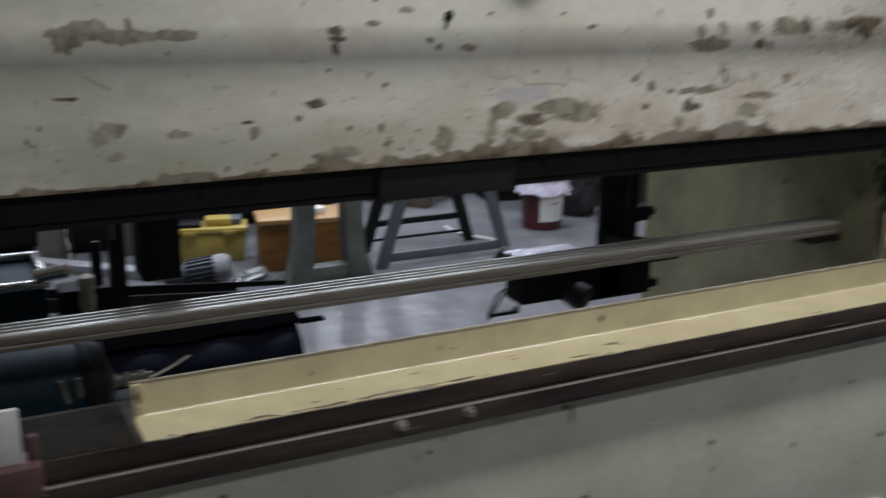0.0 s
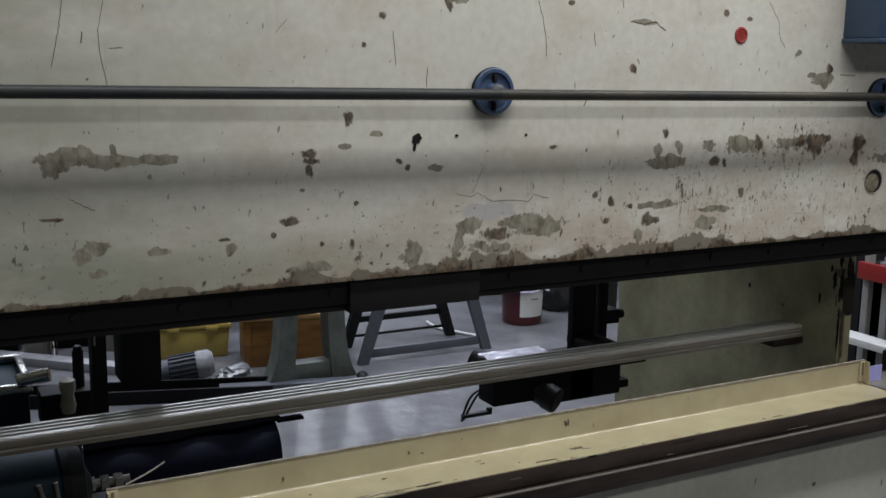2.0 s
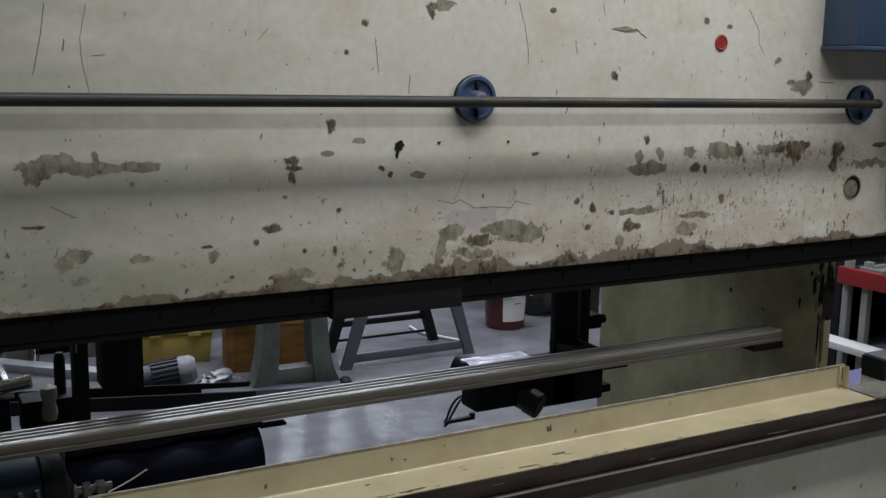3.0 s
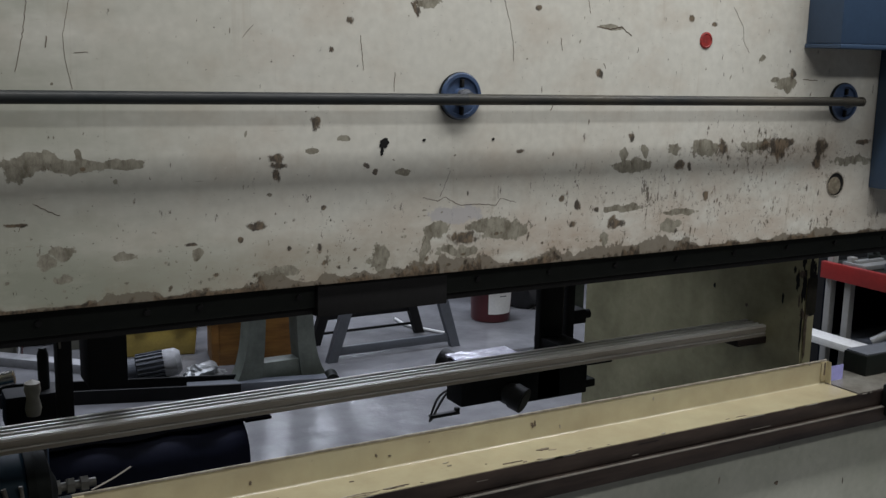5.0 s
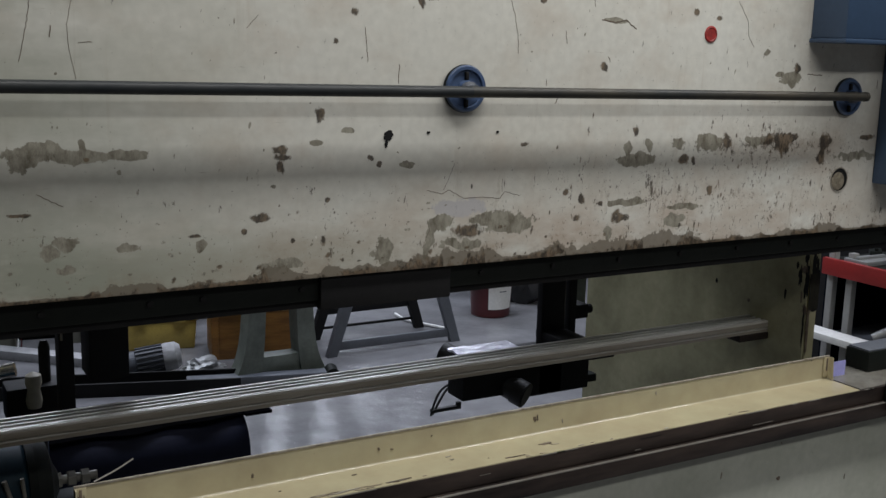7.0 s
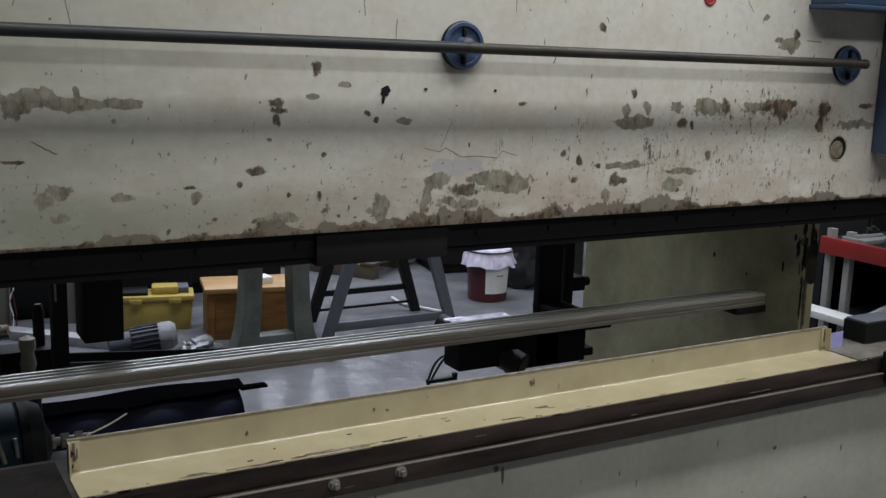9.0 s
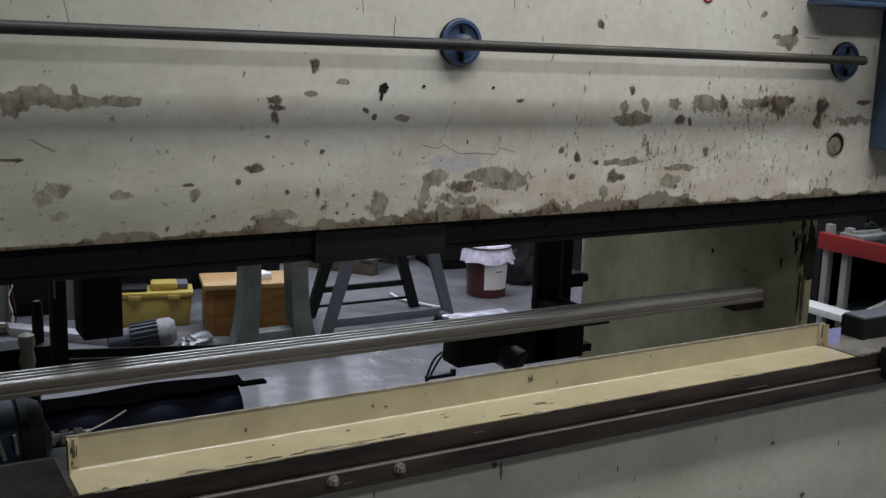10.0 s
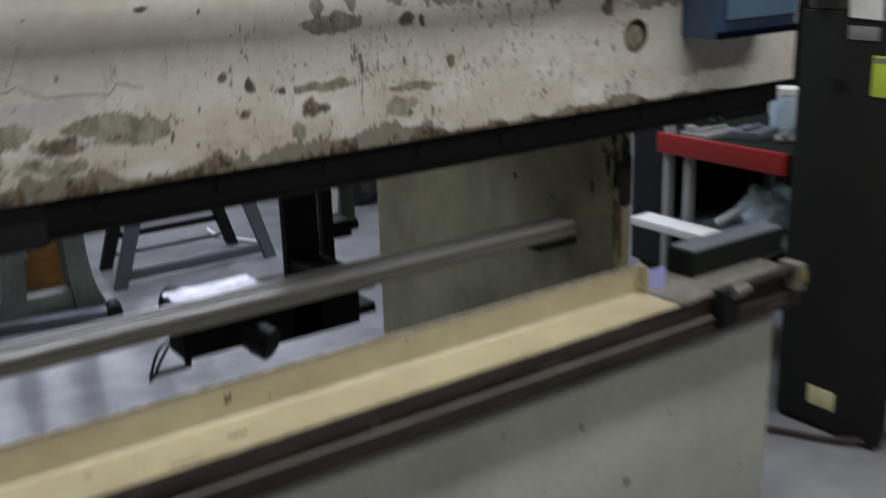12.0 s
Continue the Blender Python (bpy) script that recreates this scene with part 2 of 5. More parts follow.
def sweep(bm, points, r, n=8):
    pts = [Vector(p) for p in points]
    for _ in range(2):
        out = [pts[0]]
        for p, q in zip(pts, pts[1:]):
            out += [p.lerp(q, 0.25), p.lerp(q, 0.75)]
        pts = out + [pts[-1]]
    rings = []
    for i, p in enumerate(pts):
        d = (pts[min(i + 1, len(pts) - 1)] - pts[max(i - 1, 0)]).normalized()
        m = d.to_track_quat("Z", "Y").to_matrix()
        rings.append([bm.verts.new(p + m @ Vector((r * math.cos(2 * math.pi * k / n), r * math.sin(2 * math.pi * k / n), 0))) for k in range(n)])
    for p, q in zip(rings, rings[1:]):
        for k in range(n):
            bm.faces.new((p[k], p[(k + 1) % n], q[(k + 1) % n], q[k]))
    bm.faces.new(rings[0][::-1])
    bm.faces.new(rings[-1])


def prism(bm, outline, axis, lo, hi):
    """A flat outline pushed out along an axis ('x', 'y' or 'z')."""
    def at(p, v):
        return Vector({"x": (v, *p), "y": (p[0], v, p[1]), "z": (*p, v)}[axis])
    a = [bm.verts.new(at(p, lo)) for p in outline]
    b = [bm.verts.new(at(p, hi)) for p in outline]
    bm.faces.new(a)
    bm.faces.new(b[::-1])
    for k in range(len(a)):
        j = (k + 1) % len(a)
        bm.faces.new((a[j], a[k], b[k], b[j]))


def mesh(name, bm, mat, smooth=30):
    bmesh.ops.recalc_face_normals(bm, faces=bm.faces)
    me = bpy.data.meshes.new(name)
    bm.to_mesh(me)
    bm.free()
    me.materials.append(mat)
    if smooth:
        me.shade_smooth()
        me.set_sharp_from_angle(angle=radians(smooth))
    return me


def part(name, bm, mat, parent=None, label="", smooth=30):
    ob = new(name, mesh(name, bm, mat, smooth))
    ob.parent = parent
    return tagged(ob, label)


def thing(name, label, category, x=0.0, y=0.0, z=0.0, turn=0.0, group="", kind=""):
    ob = new(name)
    ob.empty_display_size = 0.1
    ob.matrix_basis = pose(x, y, z, 0, 0, turn)
    return tagged(ob, label, category, group, kind)


def boxpart(name, dims, mat, parent=None, bevel=0.004, label=""):
    bm = bmesh.new()
    box(bm, *dims, bevel)
    return part(name, bm, mat, parent, label)


def tubepart(name, a, b, r, mat, parent=None, r1=None, n=20, label=""):
    bm = bmesh.new()
    tube(bm, a, b, r, r1, n)
    return part(name, bm, mat, parent, label)


# shell of the workshop
def shell(name, dims, mat, label):
    return tagged(boxpart(name, dims, mat, None, 0), label, name.split("_")[0], kind="structure")


shell("floor", (-6, 9, -6, 15, -0.2, 0), CONCRETE, "polished grey concrete workshop floor")
shell("ceiling", (-6, 9, -6, 15, 4.3, 4.5), WALL, "dim grey workshop ceiling")
shell("wall_north", (-6, 9, 15, 15.2, 0, 4.3), WALL, "dim grey painted workshop wall")
shell("wall_south", (-6, 9, -6.2, -6, 0, 4.3), WALL, "dim grey painted workshop wall")
shell("wall_west", (-6.2, -6, -6, 15, 0, 4.3), WALL, "dim grey painted workshop wall")
shell("wall_east", (9, 9.2, -6, 15, 0, 4.3), WALL, "dim grey painted workshop wall")

# ---- press brake ----
press = thing("press_brake", "large worn cream press brake with oily dark steel edges", "press brake", 0.9, 0.5, 0)
PX, PY = 0.9, 0.5


def rel(x0, x1, y0, y1, z0, z1):
    return (x0 - PX, x1 - PX, y0 - PY, y1 - PY, z0, z1)


def at(x, y, z):
    return (x - PX, y - PY, z)


ram = boxpart("ram", rel(-0.95, 2.726, 0.0765, 0.17, 1.262, 2.7), CREAM, press, 0.006, "cream painted ram with chips and oil stains")
boxpart("ram_edge", rel(-0.93, 2.7, 0.1, 0.17, 1.206, 1.2615), DARK, press, 0.003, "dark oily clamp strip")
boxpart("ram_lip", rel(-0.93, 2.68, 0.112, 0.168, 1.188, 1.206), BLACK, press, 0.002)
boxpart("clamp_block", rel(0.53, 0.86, 0.086, 0.165, 1.186, 1.2612), BLACK, press, 0.004)
for x in (-0.22, -0.05, 0.16, 0.27, 0.49, 0.95, 1.16, 1.37, 1.58, 1.79, 2.0, 2.2, 2.42):
    bm = bmesh.new()
    tube(bm, at(x, 0.093, 1.235), at(x, 0.106, 1.235), 0.007, n=6)
    part("bolt_head", bm, BLACK, press)

# rod along the ram with two flanges
FLANGE = material("worn blue enamel", (0.062, 0.1, 0.19), 0.35, 0, (0.025, 0.04, 0.075), 22, 0.9, 70, 0.3, specks=0.6)
bm = bmesh.new()
tube(bm, at(-0.95, 0.012, 1.682), at(2.155, 0.012, 1.658), 0.0122, n=18)
tube(bm, at(2.147, 0.012, 1.658), at(2.158, 0.012, 1.658), 0.0135, n=18)
part("rod", bm, material("dull rod steel", (0.062, 0.056, 0.044), 0.4, 0.1, (0.014, 0.019, 0.024), 9, 1.0, 80, 0.4, (0.4, 1, 1), spec=0.2, specks=0.5), ram, "dull steel rod")
tubepart("paint_sleeve", at(-0.948, 0.012, 1.682), at(0.856, 0.012, 1.668), 0.0126, material("blue black rod paint", (0.036, 0.038, 0.037), 0.4, 0, (0.01, 0.014, 0.019), 9, 1.0, 80, 0.4, (0.3, 1, 1), spec=0.2, specks=0.6), ram, label="worn blue black paint on the rod")
for x, z in ((0.872, 1.673), (2.148, 1.655), (-0.5, 1.682)):
    m = Matrix.Translation(at(x, 0.075, z)) @ pose(0, 0, 0, 90)
    bm = bmesh.new()
    lathe(bm, [(0.053, 0), (0.053, 0.012), (0.05, 0.016), (0.043, 0.016), (0.041, 0.010), (0.02, 0.010), (0.018, 0.018), (0.012, 0.03), (0.0, 0.03)], 36, m)
    flange = part("flange", bm, FLANGE, ram, "blue enamelled flange with a dark rim")
    bm = bmesh.new()
    lathe(bm, [(0.0535, 0.002), (0.0545, 0.006), (0.0535, 0.011), (0.0525, 0.006), (0.0535, 0.002)], 36, m)
    part("flange_rim", bm, DARK, ram)
    for low in (-0.042, 0.02):
        boxpart("flange_key", (x - PX - 0.004, x - PX + 0.004, 0.056 - PY, 0.0662 - PY, z + low, z + low + 0.018), BLACK, ram, 0.002)
    bm = bmesh.new()
    lathe(bm, [(0.017, 0.012), (0.017, 0.034), (0.011, 0.036), (0.011, 0.055), (0.0, 0.055)], 20, m)
    part("rod_bracket", bm, SLATE, ram)

# oil port with a worn ring
m = Matrix.Translation(at(2.152, 0.075, 1.416)) @ pose(0, 0, 0, 90)
bm = bmesh.new()
lathe(bm, [(0.037, 0.0), (0.0365, 0.0016), (0.034, 0.002), (0.033, 0.001), (0.037, 0.0)], 28, m)
part("port_ring", bm, BARE, ram, "worn cream ring round the port")
bm = bmesh.new()
lathe(bm, [(0.033, 0.0), (0.033, 0.0012), (0.016, 0.0012), (0.0, 0.0012)], 28, m)
part("port", bm, BLACK, ram)
bm = bmesh.new()
lathe(bm, [(0.026, 0.001), (0.026, 0.003), (0.021, 0.004), (0.0, 0.003)], 28, Matrix.Translation((-0.006, 0, -0.004)) @ m)
part("port_plug", bm, material("worn plug", (0.27, 0.235, 0.17), 0.6, 0, (0.045, 0.035, 0.025), 70, 1.0, 120, 0.3, specks=0.8), ram, "worn brown plug in the port")
bm = bmesh.new()
lathe(bm, [(0.0215, 0.0), (0.021, 0.002), (0.017, 0.0032), (0.015, 0.002), (0.006, 0.0022), (0.0, 0.0015)], 28, Matrix.Translation(at(1.612, 0.075, 1.815)) @ pose(0, 0, 0, 90))
part("plug", bm, material("chipped red enamel", (0.36, 0.035, 0.03), 0.45, 0, (0.13, 0.02, 0.018), 60, 1.0, 90, 0.3, specks=0.8), ram, "flat red round plug")

# chipped paint: x, z, width, height and kind of each bare patch
LEFT_CHIPS = [
    (0.026, 1.542, 0.153, 0.023, "b"), (-0.055, 1.55, 0.09, 0.026, "b"), (0.104, 1.542, 0.105, 0.013, "b"), (-0.071, 1.532, 0.049, 0.041, "b"),
    (0.037, 1.564, 0.01, 0.021, "b"), (0.517, 1.62, 0.015, 0.024, "g"), (0.517, 1.556, 0.026, 0.011, "b"), (0.433, 1.546, 0.027, 0.014, "g"),
    (0.438, 1.529, 0.025, 0.011, "g"), (0.432, 1.508, 0.011, 0.019, "g"), (0.588, 1.582, 0.021, 0.01, "b"), (0.643, 1.522, 0.01, 0.008, "g"),
    (0.661, 1.507, 0.008, 0.01, "g"), (0.732, 1.503, 0.028, 0.01, "b"), (0.388, 1.404, 0.042, 0.012, "g"), (0.541, 1.434, 0.009, 0.007, "g"),
    (-0.001, 1.372, 0.035, 0.022, "b"), (-0.031, 1.352, 0.024, 0.022, "b"), (0.116, 1.357, 0.041, 0.012, "b"), (0.26, 1.353, 0.018, 0.016, "b"),
    (0.249, 1.373, 0.019, 0.004, "g"), (-0.003, 1.318, 0.035, 0.013, "b"), (0.041, 1.535, 0.008, 0.004, "g"), (-0.083, 1.433, 0.033, 0.003, "g"),
]
MIDDLE_CHIPS = [
    (0.684, 1.57, 0.025, 0.019, "k"), (0.679, 1.552, 0.008, 0.017, "k"), (0.784, 1.575, 0.007, 0.006, "k"), (0.868, 1.4, 0.121, 0.034, "v"),
    (1.01, 1.356, 0.119, 0.043, "b"), (0.954, 1.371, 0.094, 0.021, "b"),
    (0.89, 1.347, 0.064, 0.026, "g"), (0.82, 1.363, 0.059, 0.034, "b"), (0.792, 1.322, 0.018, 0.06, "b"), (0.879, 1.316, 0.086, 0.019, "b"),
    (0.674, 1.313, 0.047, 0.043, "b"), (0.435, 1.297, 0.076, 0.022, "b"), (1.171, 1.423, 0.01, 0.014, "g"), (1.219, 1.401, 0.018, 0.02, "g"),
    (1.21, 1.357, 0.02, 0.011, "g"), (1.28, 1.385, 0.01, 0.011, "g"), (0.529, 1.347, 0.008, 0.02, "g"), (0.968, 1.573, 0.006, 0.007, "k"),
    (1.044, 1.544, 0.019, 0.006, "g"), (0.458, 1.35, 0.006, 0.006, "g"),
]
RIGHT_CHIPS = [
    (1.383, 1.494, 0.106, 0.031, "b"), (1.363, 1.526, 0.018, 0.037, "b"), (1.425, 1.533, 0.017, 0.029, "b"), (1.525, 1.537, 0.039, 0.019, "b"),
    (1.582, 1.488, 0.014, 0.024, "g"), (1.544, 1.493, 0.018, 0.02, "g"), (1.633, 1.532, 0.081, 0.033, "b"), (1.698, 1.535, 0.028, 0.045, "g"),
    (1.819, 1.537, 0.103, 0.02, "b"), (1.901, 1.527, 0.058, 0.056, "g"), (1.939, 1.543, 0.054, 0.019, "g"), (1.862, 1.54, 0.03, 0.031, "g"),
    (2.081, 1.52, 0.057, 0.042, "g"), (2.073, 1.483, 0.023, 0.042, "g"), (2.217, 1.482, 0.147, 0.02, "b"), (1.332, 1.388, 0.051, 0.012, "b"),
    (1.39, 1.387, 0.063, 0.011, "b"), (1.349, 1.352, 0.04, 0.023, "g"), (1.314, 1.313, 0.026, 0.032, "b"), (1.56, 1.367, 0.106, 0.011, "b"),
    (1.525, 1.33, 0.051, 0.03, "b"), (1.643, 1.402, 0.016, 0.021, "g"), (1.381, 1.568, 0.012, 0.02, "g"), (2.257, 1.539, 0.064, 0.013, "g"),
]
UPPER_CHIPS = [
    (0.6, 1.835, 0.016, 0.011, "g"), (0.76, 1.861, 0.014, 0.027, "g"), (0.795, 1.877, 0.056, 0.015, "b"), (1.922, 1.701, 0.074, 0.028, "b"),
    (1.876, 1.716, 0.025, 0.009, "b"), (1.936, 1.729, 0.018, 0.022, "g"), (1.302, 1.837, 0.059, 0.008, "b"), (1.271, 1.725, 0.016, 0.013, "g"),
    (0.56, 1.771, 0.01, 0.009, "g"), (1.085, 1.876, 0.016, 0.009, "g"), (1.819, 1.772, 0.017, 0.011, "b"), (1.56, 1.864, 0.015, 0.014, "g"),
    (1.635, 1.855, 0.019, 0.007, "g"), 
    
    
]

EDGE = material("oily brown edge", (0.36, 0.31, 0.23), 0.5, 0, (0.15, 0.115, 0.075), 26, 1.0, 140, 0.3)
KINDS = {"b": BARE, "g": GRIME, "k": BLACK, "v": VEIL, "e": EDGE}


def chip(x, z, w, h, kind, seed, parent=None, front=0.075, count=44):
    rng = random.Random(seed)
    front -= rng.uniform(0, 0.0011)
    n = [(rng.uniform(0, 6.28), rng.choice((2, 3, 4)), 0.2), (rng.uniform(0, 6.28), rng.choice((5, 6, 7)), 0.11), (rng.uniform(0, 6.28), rng.choice((9, 11, 13)), 0.06)]
    outline = []
    for k in range(count):
        a = 2 * math.pi * k / count
        r = 1 + sum(s * math.sin(f * a + p) for p, f, s in n) + rng.uniform(-0.05, 0.05)
        outline.append((x + 0.5 * w * r * math.cos(a) - PX, z + 0.5 * h * r * math.sin(a)))
    if front < 0.08 and z > 1.262:
        outline = [(u, max(v, 1.2635)) for u, v in outline]
    bm = bmesh.new()
    prism(bm, outline, "y", front - 0.0009 - PY, front + 0.001 - PY)
    return part("paint_chip", bm, KINDS[kind], parent or ram, smooth=0)




def smooth_noise(u, v, cell, seed):
    """Value noise on a grid of the given cell size, from -1 to 1."""
    g = np.random.RandomState(seed).uniform(-1, 1, (256, 256))
    a, b = u / cell, v / cell
    i, j = np.floor(a).astype(int), np.floor(b).astype(int)
    p, q = a - i, b - j
    p, q = p * p * (3 - 2 * p), q * q * (3 - 2 * q)
    i, j = i % 255, j % 255
    return (g[i, j] * (1 - p) + g[i + 1, j] * p) * (1 - q) + (g[i, j + 1] * (1 - p) + g[i + 1, j + 1] * p) * q


def ram_face():
    """The ram's painted front skin: a fine sheet that carries the wear."""
    xs, zs = np.arange(-0.945, 2.7211, 0.003), np.arange(1.2635, 2.1, 0.003)
    nx, nz = len(xs), len(zs)
    X, Z = np.meshgrid(xs, zs)
    u, v = X.ravel() + 10, Z.ravel() + 10
    x, z = X.ravel(), Z.ravel()
    wx = x + 0.010 * smooth_noise(u, v, 0.045, 1) + 0.006 * smooth_noise(u, v, 0.017, 2)
    wz = z + 0.007 * smooth_noise(u, v, 0.04, 3) + 0.005 * smooth_noise(u, v, 0.015, 4)
    wear = {k: np.zeros(nx * nz) for k in ("bare", "grime", "veil", "oil", "nicks", "smear", "film", "edge")}
    kind = {"b": "bare", "g": "grime", "v": "veil"}
    for cx, cz, w, h, k in LEFT_CHIPS + MIDDLE_CHIPS + RIGHT_CHIPS + UPPER_CHIPS:
        if k in kind:
            small = min(1.0, min(w, h) / 0.02)
            a, b = x + (wx - x) * small, z + (wz - z) * small
            q = np.sqrt(((a - cx) / (0.56 * w + 0.002)) ** 2 + ((b - cz) / (0.56 * h + 0.002)) ** 2)
            wear[kind[k]] = np.maximum(wear[kind[k]], np.clip(1.5 - q, 0, 1.1))
    # oily worn strip along the lower edge
    reach = 0.021 + 0.013 * smooth_noise(u, 0 * v, 0.13, 5) + 0.012 * smooth_noise(u, 0 * v, 0.05, 6) + 0.006 * smooth_noise(u, 0 * v, 0.02, 7)
    reach = np.clip(reach, 0.01, 1) * np.where((x > 0.25) & (x < 1.6), 1.25, 0.85) * np.clip((2.5 - x) / 0.3, 0, 1)
    edge = np.clip(1.4 - (z - 1.262) / np.maximum(reach, 1e-4), 0, 1.0)
    wear["edge"] = edge
    wear["oil"] = np.clip(0.85 - (z - 1.262) / np.maximum(reach * 3.2, 1e-4), 0, 1)
    dark = smooth_noise(u, v, 0.06, 8)
    wear["grime"] = np.maximum(wear["grime"], np.where(dark > 0.0, edge * 0.75, edge * 0.3) + 0.35 * np.clip(1 - (z - 1.262) / 0.012, 0, 1))
    wear["grime"] = np.maximum(wear["grime"], 0.42 * np.exp(-((x - 1.85) / 0.4) ** 2 - ((z - 1.52) / 0.035) ** 2) + 0.3 * np.exp(-((x - 1.7) / 0.6) ** 2 - ((z - 1.4) / 0.08) ** 2) + 0.2 * np.exp(-((x - 0.9) / 0.5) ** 2 - ((z - 1.31) / 0.03) ** 2))
    wear["grime"] = np.maximum(wear["grime"], 0.4 * np.exp(-((x + 0.02) / 0.09) ** 2 - ((z - 1.541) / 0.014) ** 2))
    wear["grime"] = np.maximum(wear["grime"], 0.5 * np.exp(-((x - 2.13) / 0.035) ** 2 - ((z - 1.44) / 0.03) ** 2))
    # knocks crowd the working zone
    wear["nicks"] = np.clip(np.exp(-((x - 1.85) / 0.6) ** 2 - ((z - 1.44) / 0.17) ** 2) + 0.65 * np.exp(-((z - 1.36) / 0.16) ** 2) + 0.25 * np.exp(-((z - 1.85) / 0.2) ** 2) * (x > 0.9), 0, 1)
    wear["oil"] = np.maximum(wear["oil"], 0.5 * np.exp(-((x - 1.95) / 0.35) ** 2 - ((z - 1.53) / 0.07) ** 2))
    wear["smear"] = np.clip(0.45 * np.exp(-((z - 1.29) / 0.06) ** 2) + np.exp(-((x - 0.85) / 0.75) ** 2 - ((z - 1.33) / 0.09) ** 2) + 0.7 * np.exp(-((x - 1.9) / 0.4) ** 2 - ((z - 1.42) / 0.16) ** 2), 0, 1)
    for side in (-1, 1):
        wear["veil"] = np.maximum(wear["veil"], 0.3 * np.exp(-((x - 0.872 - side * (0.02 + 0.35 * (1.64 - z))) / 0.008) ** 2) * ((z < 1.64) & (z > 1.545)))
    wear["film"] = np.clip(0.62 * np.clip((0.45 - x) / 0.5, 0, 1) + 0.5 * np.exp(-((z - 1.3) / 0.08) ** 2) * np.clip((1.1 - x) / 0.6, 0, 1), 0, 1)
    # upright knocks and runs, thickest at the worn end
    rng = np.random.RandomState(77)
    grime, bare, runs = (wear[k].reshape(nz, nx) for k in ("grime", "bare", "oil"))

    WX = X + 0.4 * (wx - x).reshape(nz, nx)

    def mark(field, cx, cz, w, h, top):
        i0, i1 = np.searchsorted(xs, (cx - w, cx + w))
        j0, j1 = np.searchsorted(zs, (cz - h, cz + h))
        if i1 > i0 and j1 > j0:
            q = np.sqrt(((WX[j0:j1, i0:i1] - cx - 0.15 * (Z[j0:j1, i0:i1] - cz)) / w) ** 2 + ((Z[j0:j1, i0:i1] - cz) / h) ** 2)
            field[j0:j1, i0:i1] = np.maximum(field[j0:j1, i0:i1], top * np.clip(1.6 - 1.6 * q, 0, 1))

    for _ in range(300):
        worn = rng.rand() < 0.7
        cx = rng.normal(1.75, 0.36) if worn else rng.uniform(-0.1, 2.2)
        cz = rng.normal(1.44, 0.1) if rng.rand() < 0.72 else rng.uniform(1.68, 1.95)
        if 1.27 < cz and cx < 2.28:
            tall = rng.uniform(0.8, 4.0)
            w = rng.choice((0.0028, 0.0035, 0.0045, 0.006), p=(0.4, 0.35, 0.2, 0.05))
            mark(grime if rng.rand() < 0.7 else bare, cx, cz, w, w * tall, rng.uniform(0.5, 0.85))
    for _ in range(150):
        w = rng.uniform(0.0025, 0.006)
        mark(grime if rng.rand() < 0.45 else bare, rng.uniform(-0.15, 1.3), 1.27 + abs(rng.normal(0, 0.13)), w * rng.uniform(1, 3), w * rng.uniform(0.7, 1.8), rng.uniform(0.35, 0.62))
    for _ in range(45):
        mark(runs, rng.normal(1.75, 0.4), rng.uniform(1.3, 1.52), rng.uniform(0.004, 0.012), rng.uniform(0.03, 0.1), rng.uniform(0.35, 0.6))
    for _ in range(60):
        mark(grime, rng.uniform(0.2, 1.7), 1.262 + abs(rng.normal(0, 0.03)), rng.uniform(0.004, 0.013), rng.uniform(0.004, 0.012), rng.uniform(0.6, 0.95))
    co = np.stack([x - PX, np.full(nx * nz, 0.075 - PY), z], 1)
    i = (np.arange(nz - 1)[:, None] * nx + np.arange(nx - 1)[None, :]).ravel()
    me = bpy.data.meshes.new("ram_face")
    me.from_pydata(co.tolist(), [], np.stack([i, i + 1, i + nx + 1, i + nx], 1).tolist())
    for k, values in wear.items():
        me.attributes.new(k, "FLOAT", "POINT").data.foreach_set("value", values.astype(np.float32))
    me.materials.append(CREAM)
    ob = new("ram_face", me)
    ob.parent = press
    return tagged(ob, "chipped cream paint with oil stains and rust")


ram_face()
for k, row in enumerate(LEFT_CHIPS + MIDDLE_CHIPS + RIGHT_CHIPS + UPPER_CHIPS):
    if row[4] == "k":
        chip(*row, seed=k)


def crack(points, width, mat):
    """A thin jagged line in the paint."""
    up, low = [], []
    for k, (x, z) in enumerate(points):
        (x0, z0), (x1, z1) = points[max(k - 1, 0)], points[min(k + 1, len(points) - 1)]
        far = math.hypot(x1 - x0, z1 - z0) or 1.0
        nx, nz = (z0 - z1) / far, (x1 - x0) / far
        a, b = width * (0.4 + 0.6 * (k % 2)), width * (0.4 + 0.6 * ((k + 1) % 2))
        up.append((x - PX + nx * a, z + nz * a))
        low.append((x - PX - nx * b, z - nz * b))
    bm = bmesh.new()
    prism(bm, up + low[::-1], "y", 0.0746 - PY, 0.076 - PY)
    part("paint_crack", bm, mat, ram, smooth=0)


def jagged(points, seed, width=0.0005):
    """Split a line into short uneven steps."""
    q, out = random.Random(seed), []
    for (x0, z0), (x1, z1) in zip(points, points[1:]):
        k = max(2, int(math.hypot(x1 - x0, z1 - z0) / 0.006))
        out += [(x0 + (x1 - x0) * i / k + q.uniform(-0.0009, 0.0009), z0 + (z1 - z0) * i / k + q.uniform(-0.0009, 0.0009)) for i in range(k)]
    crack(out + [points[-1]], width, GRIME)


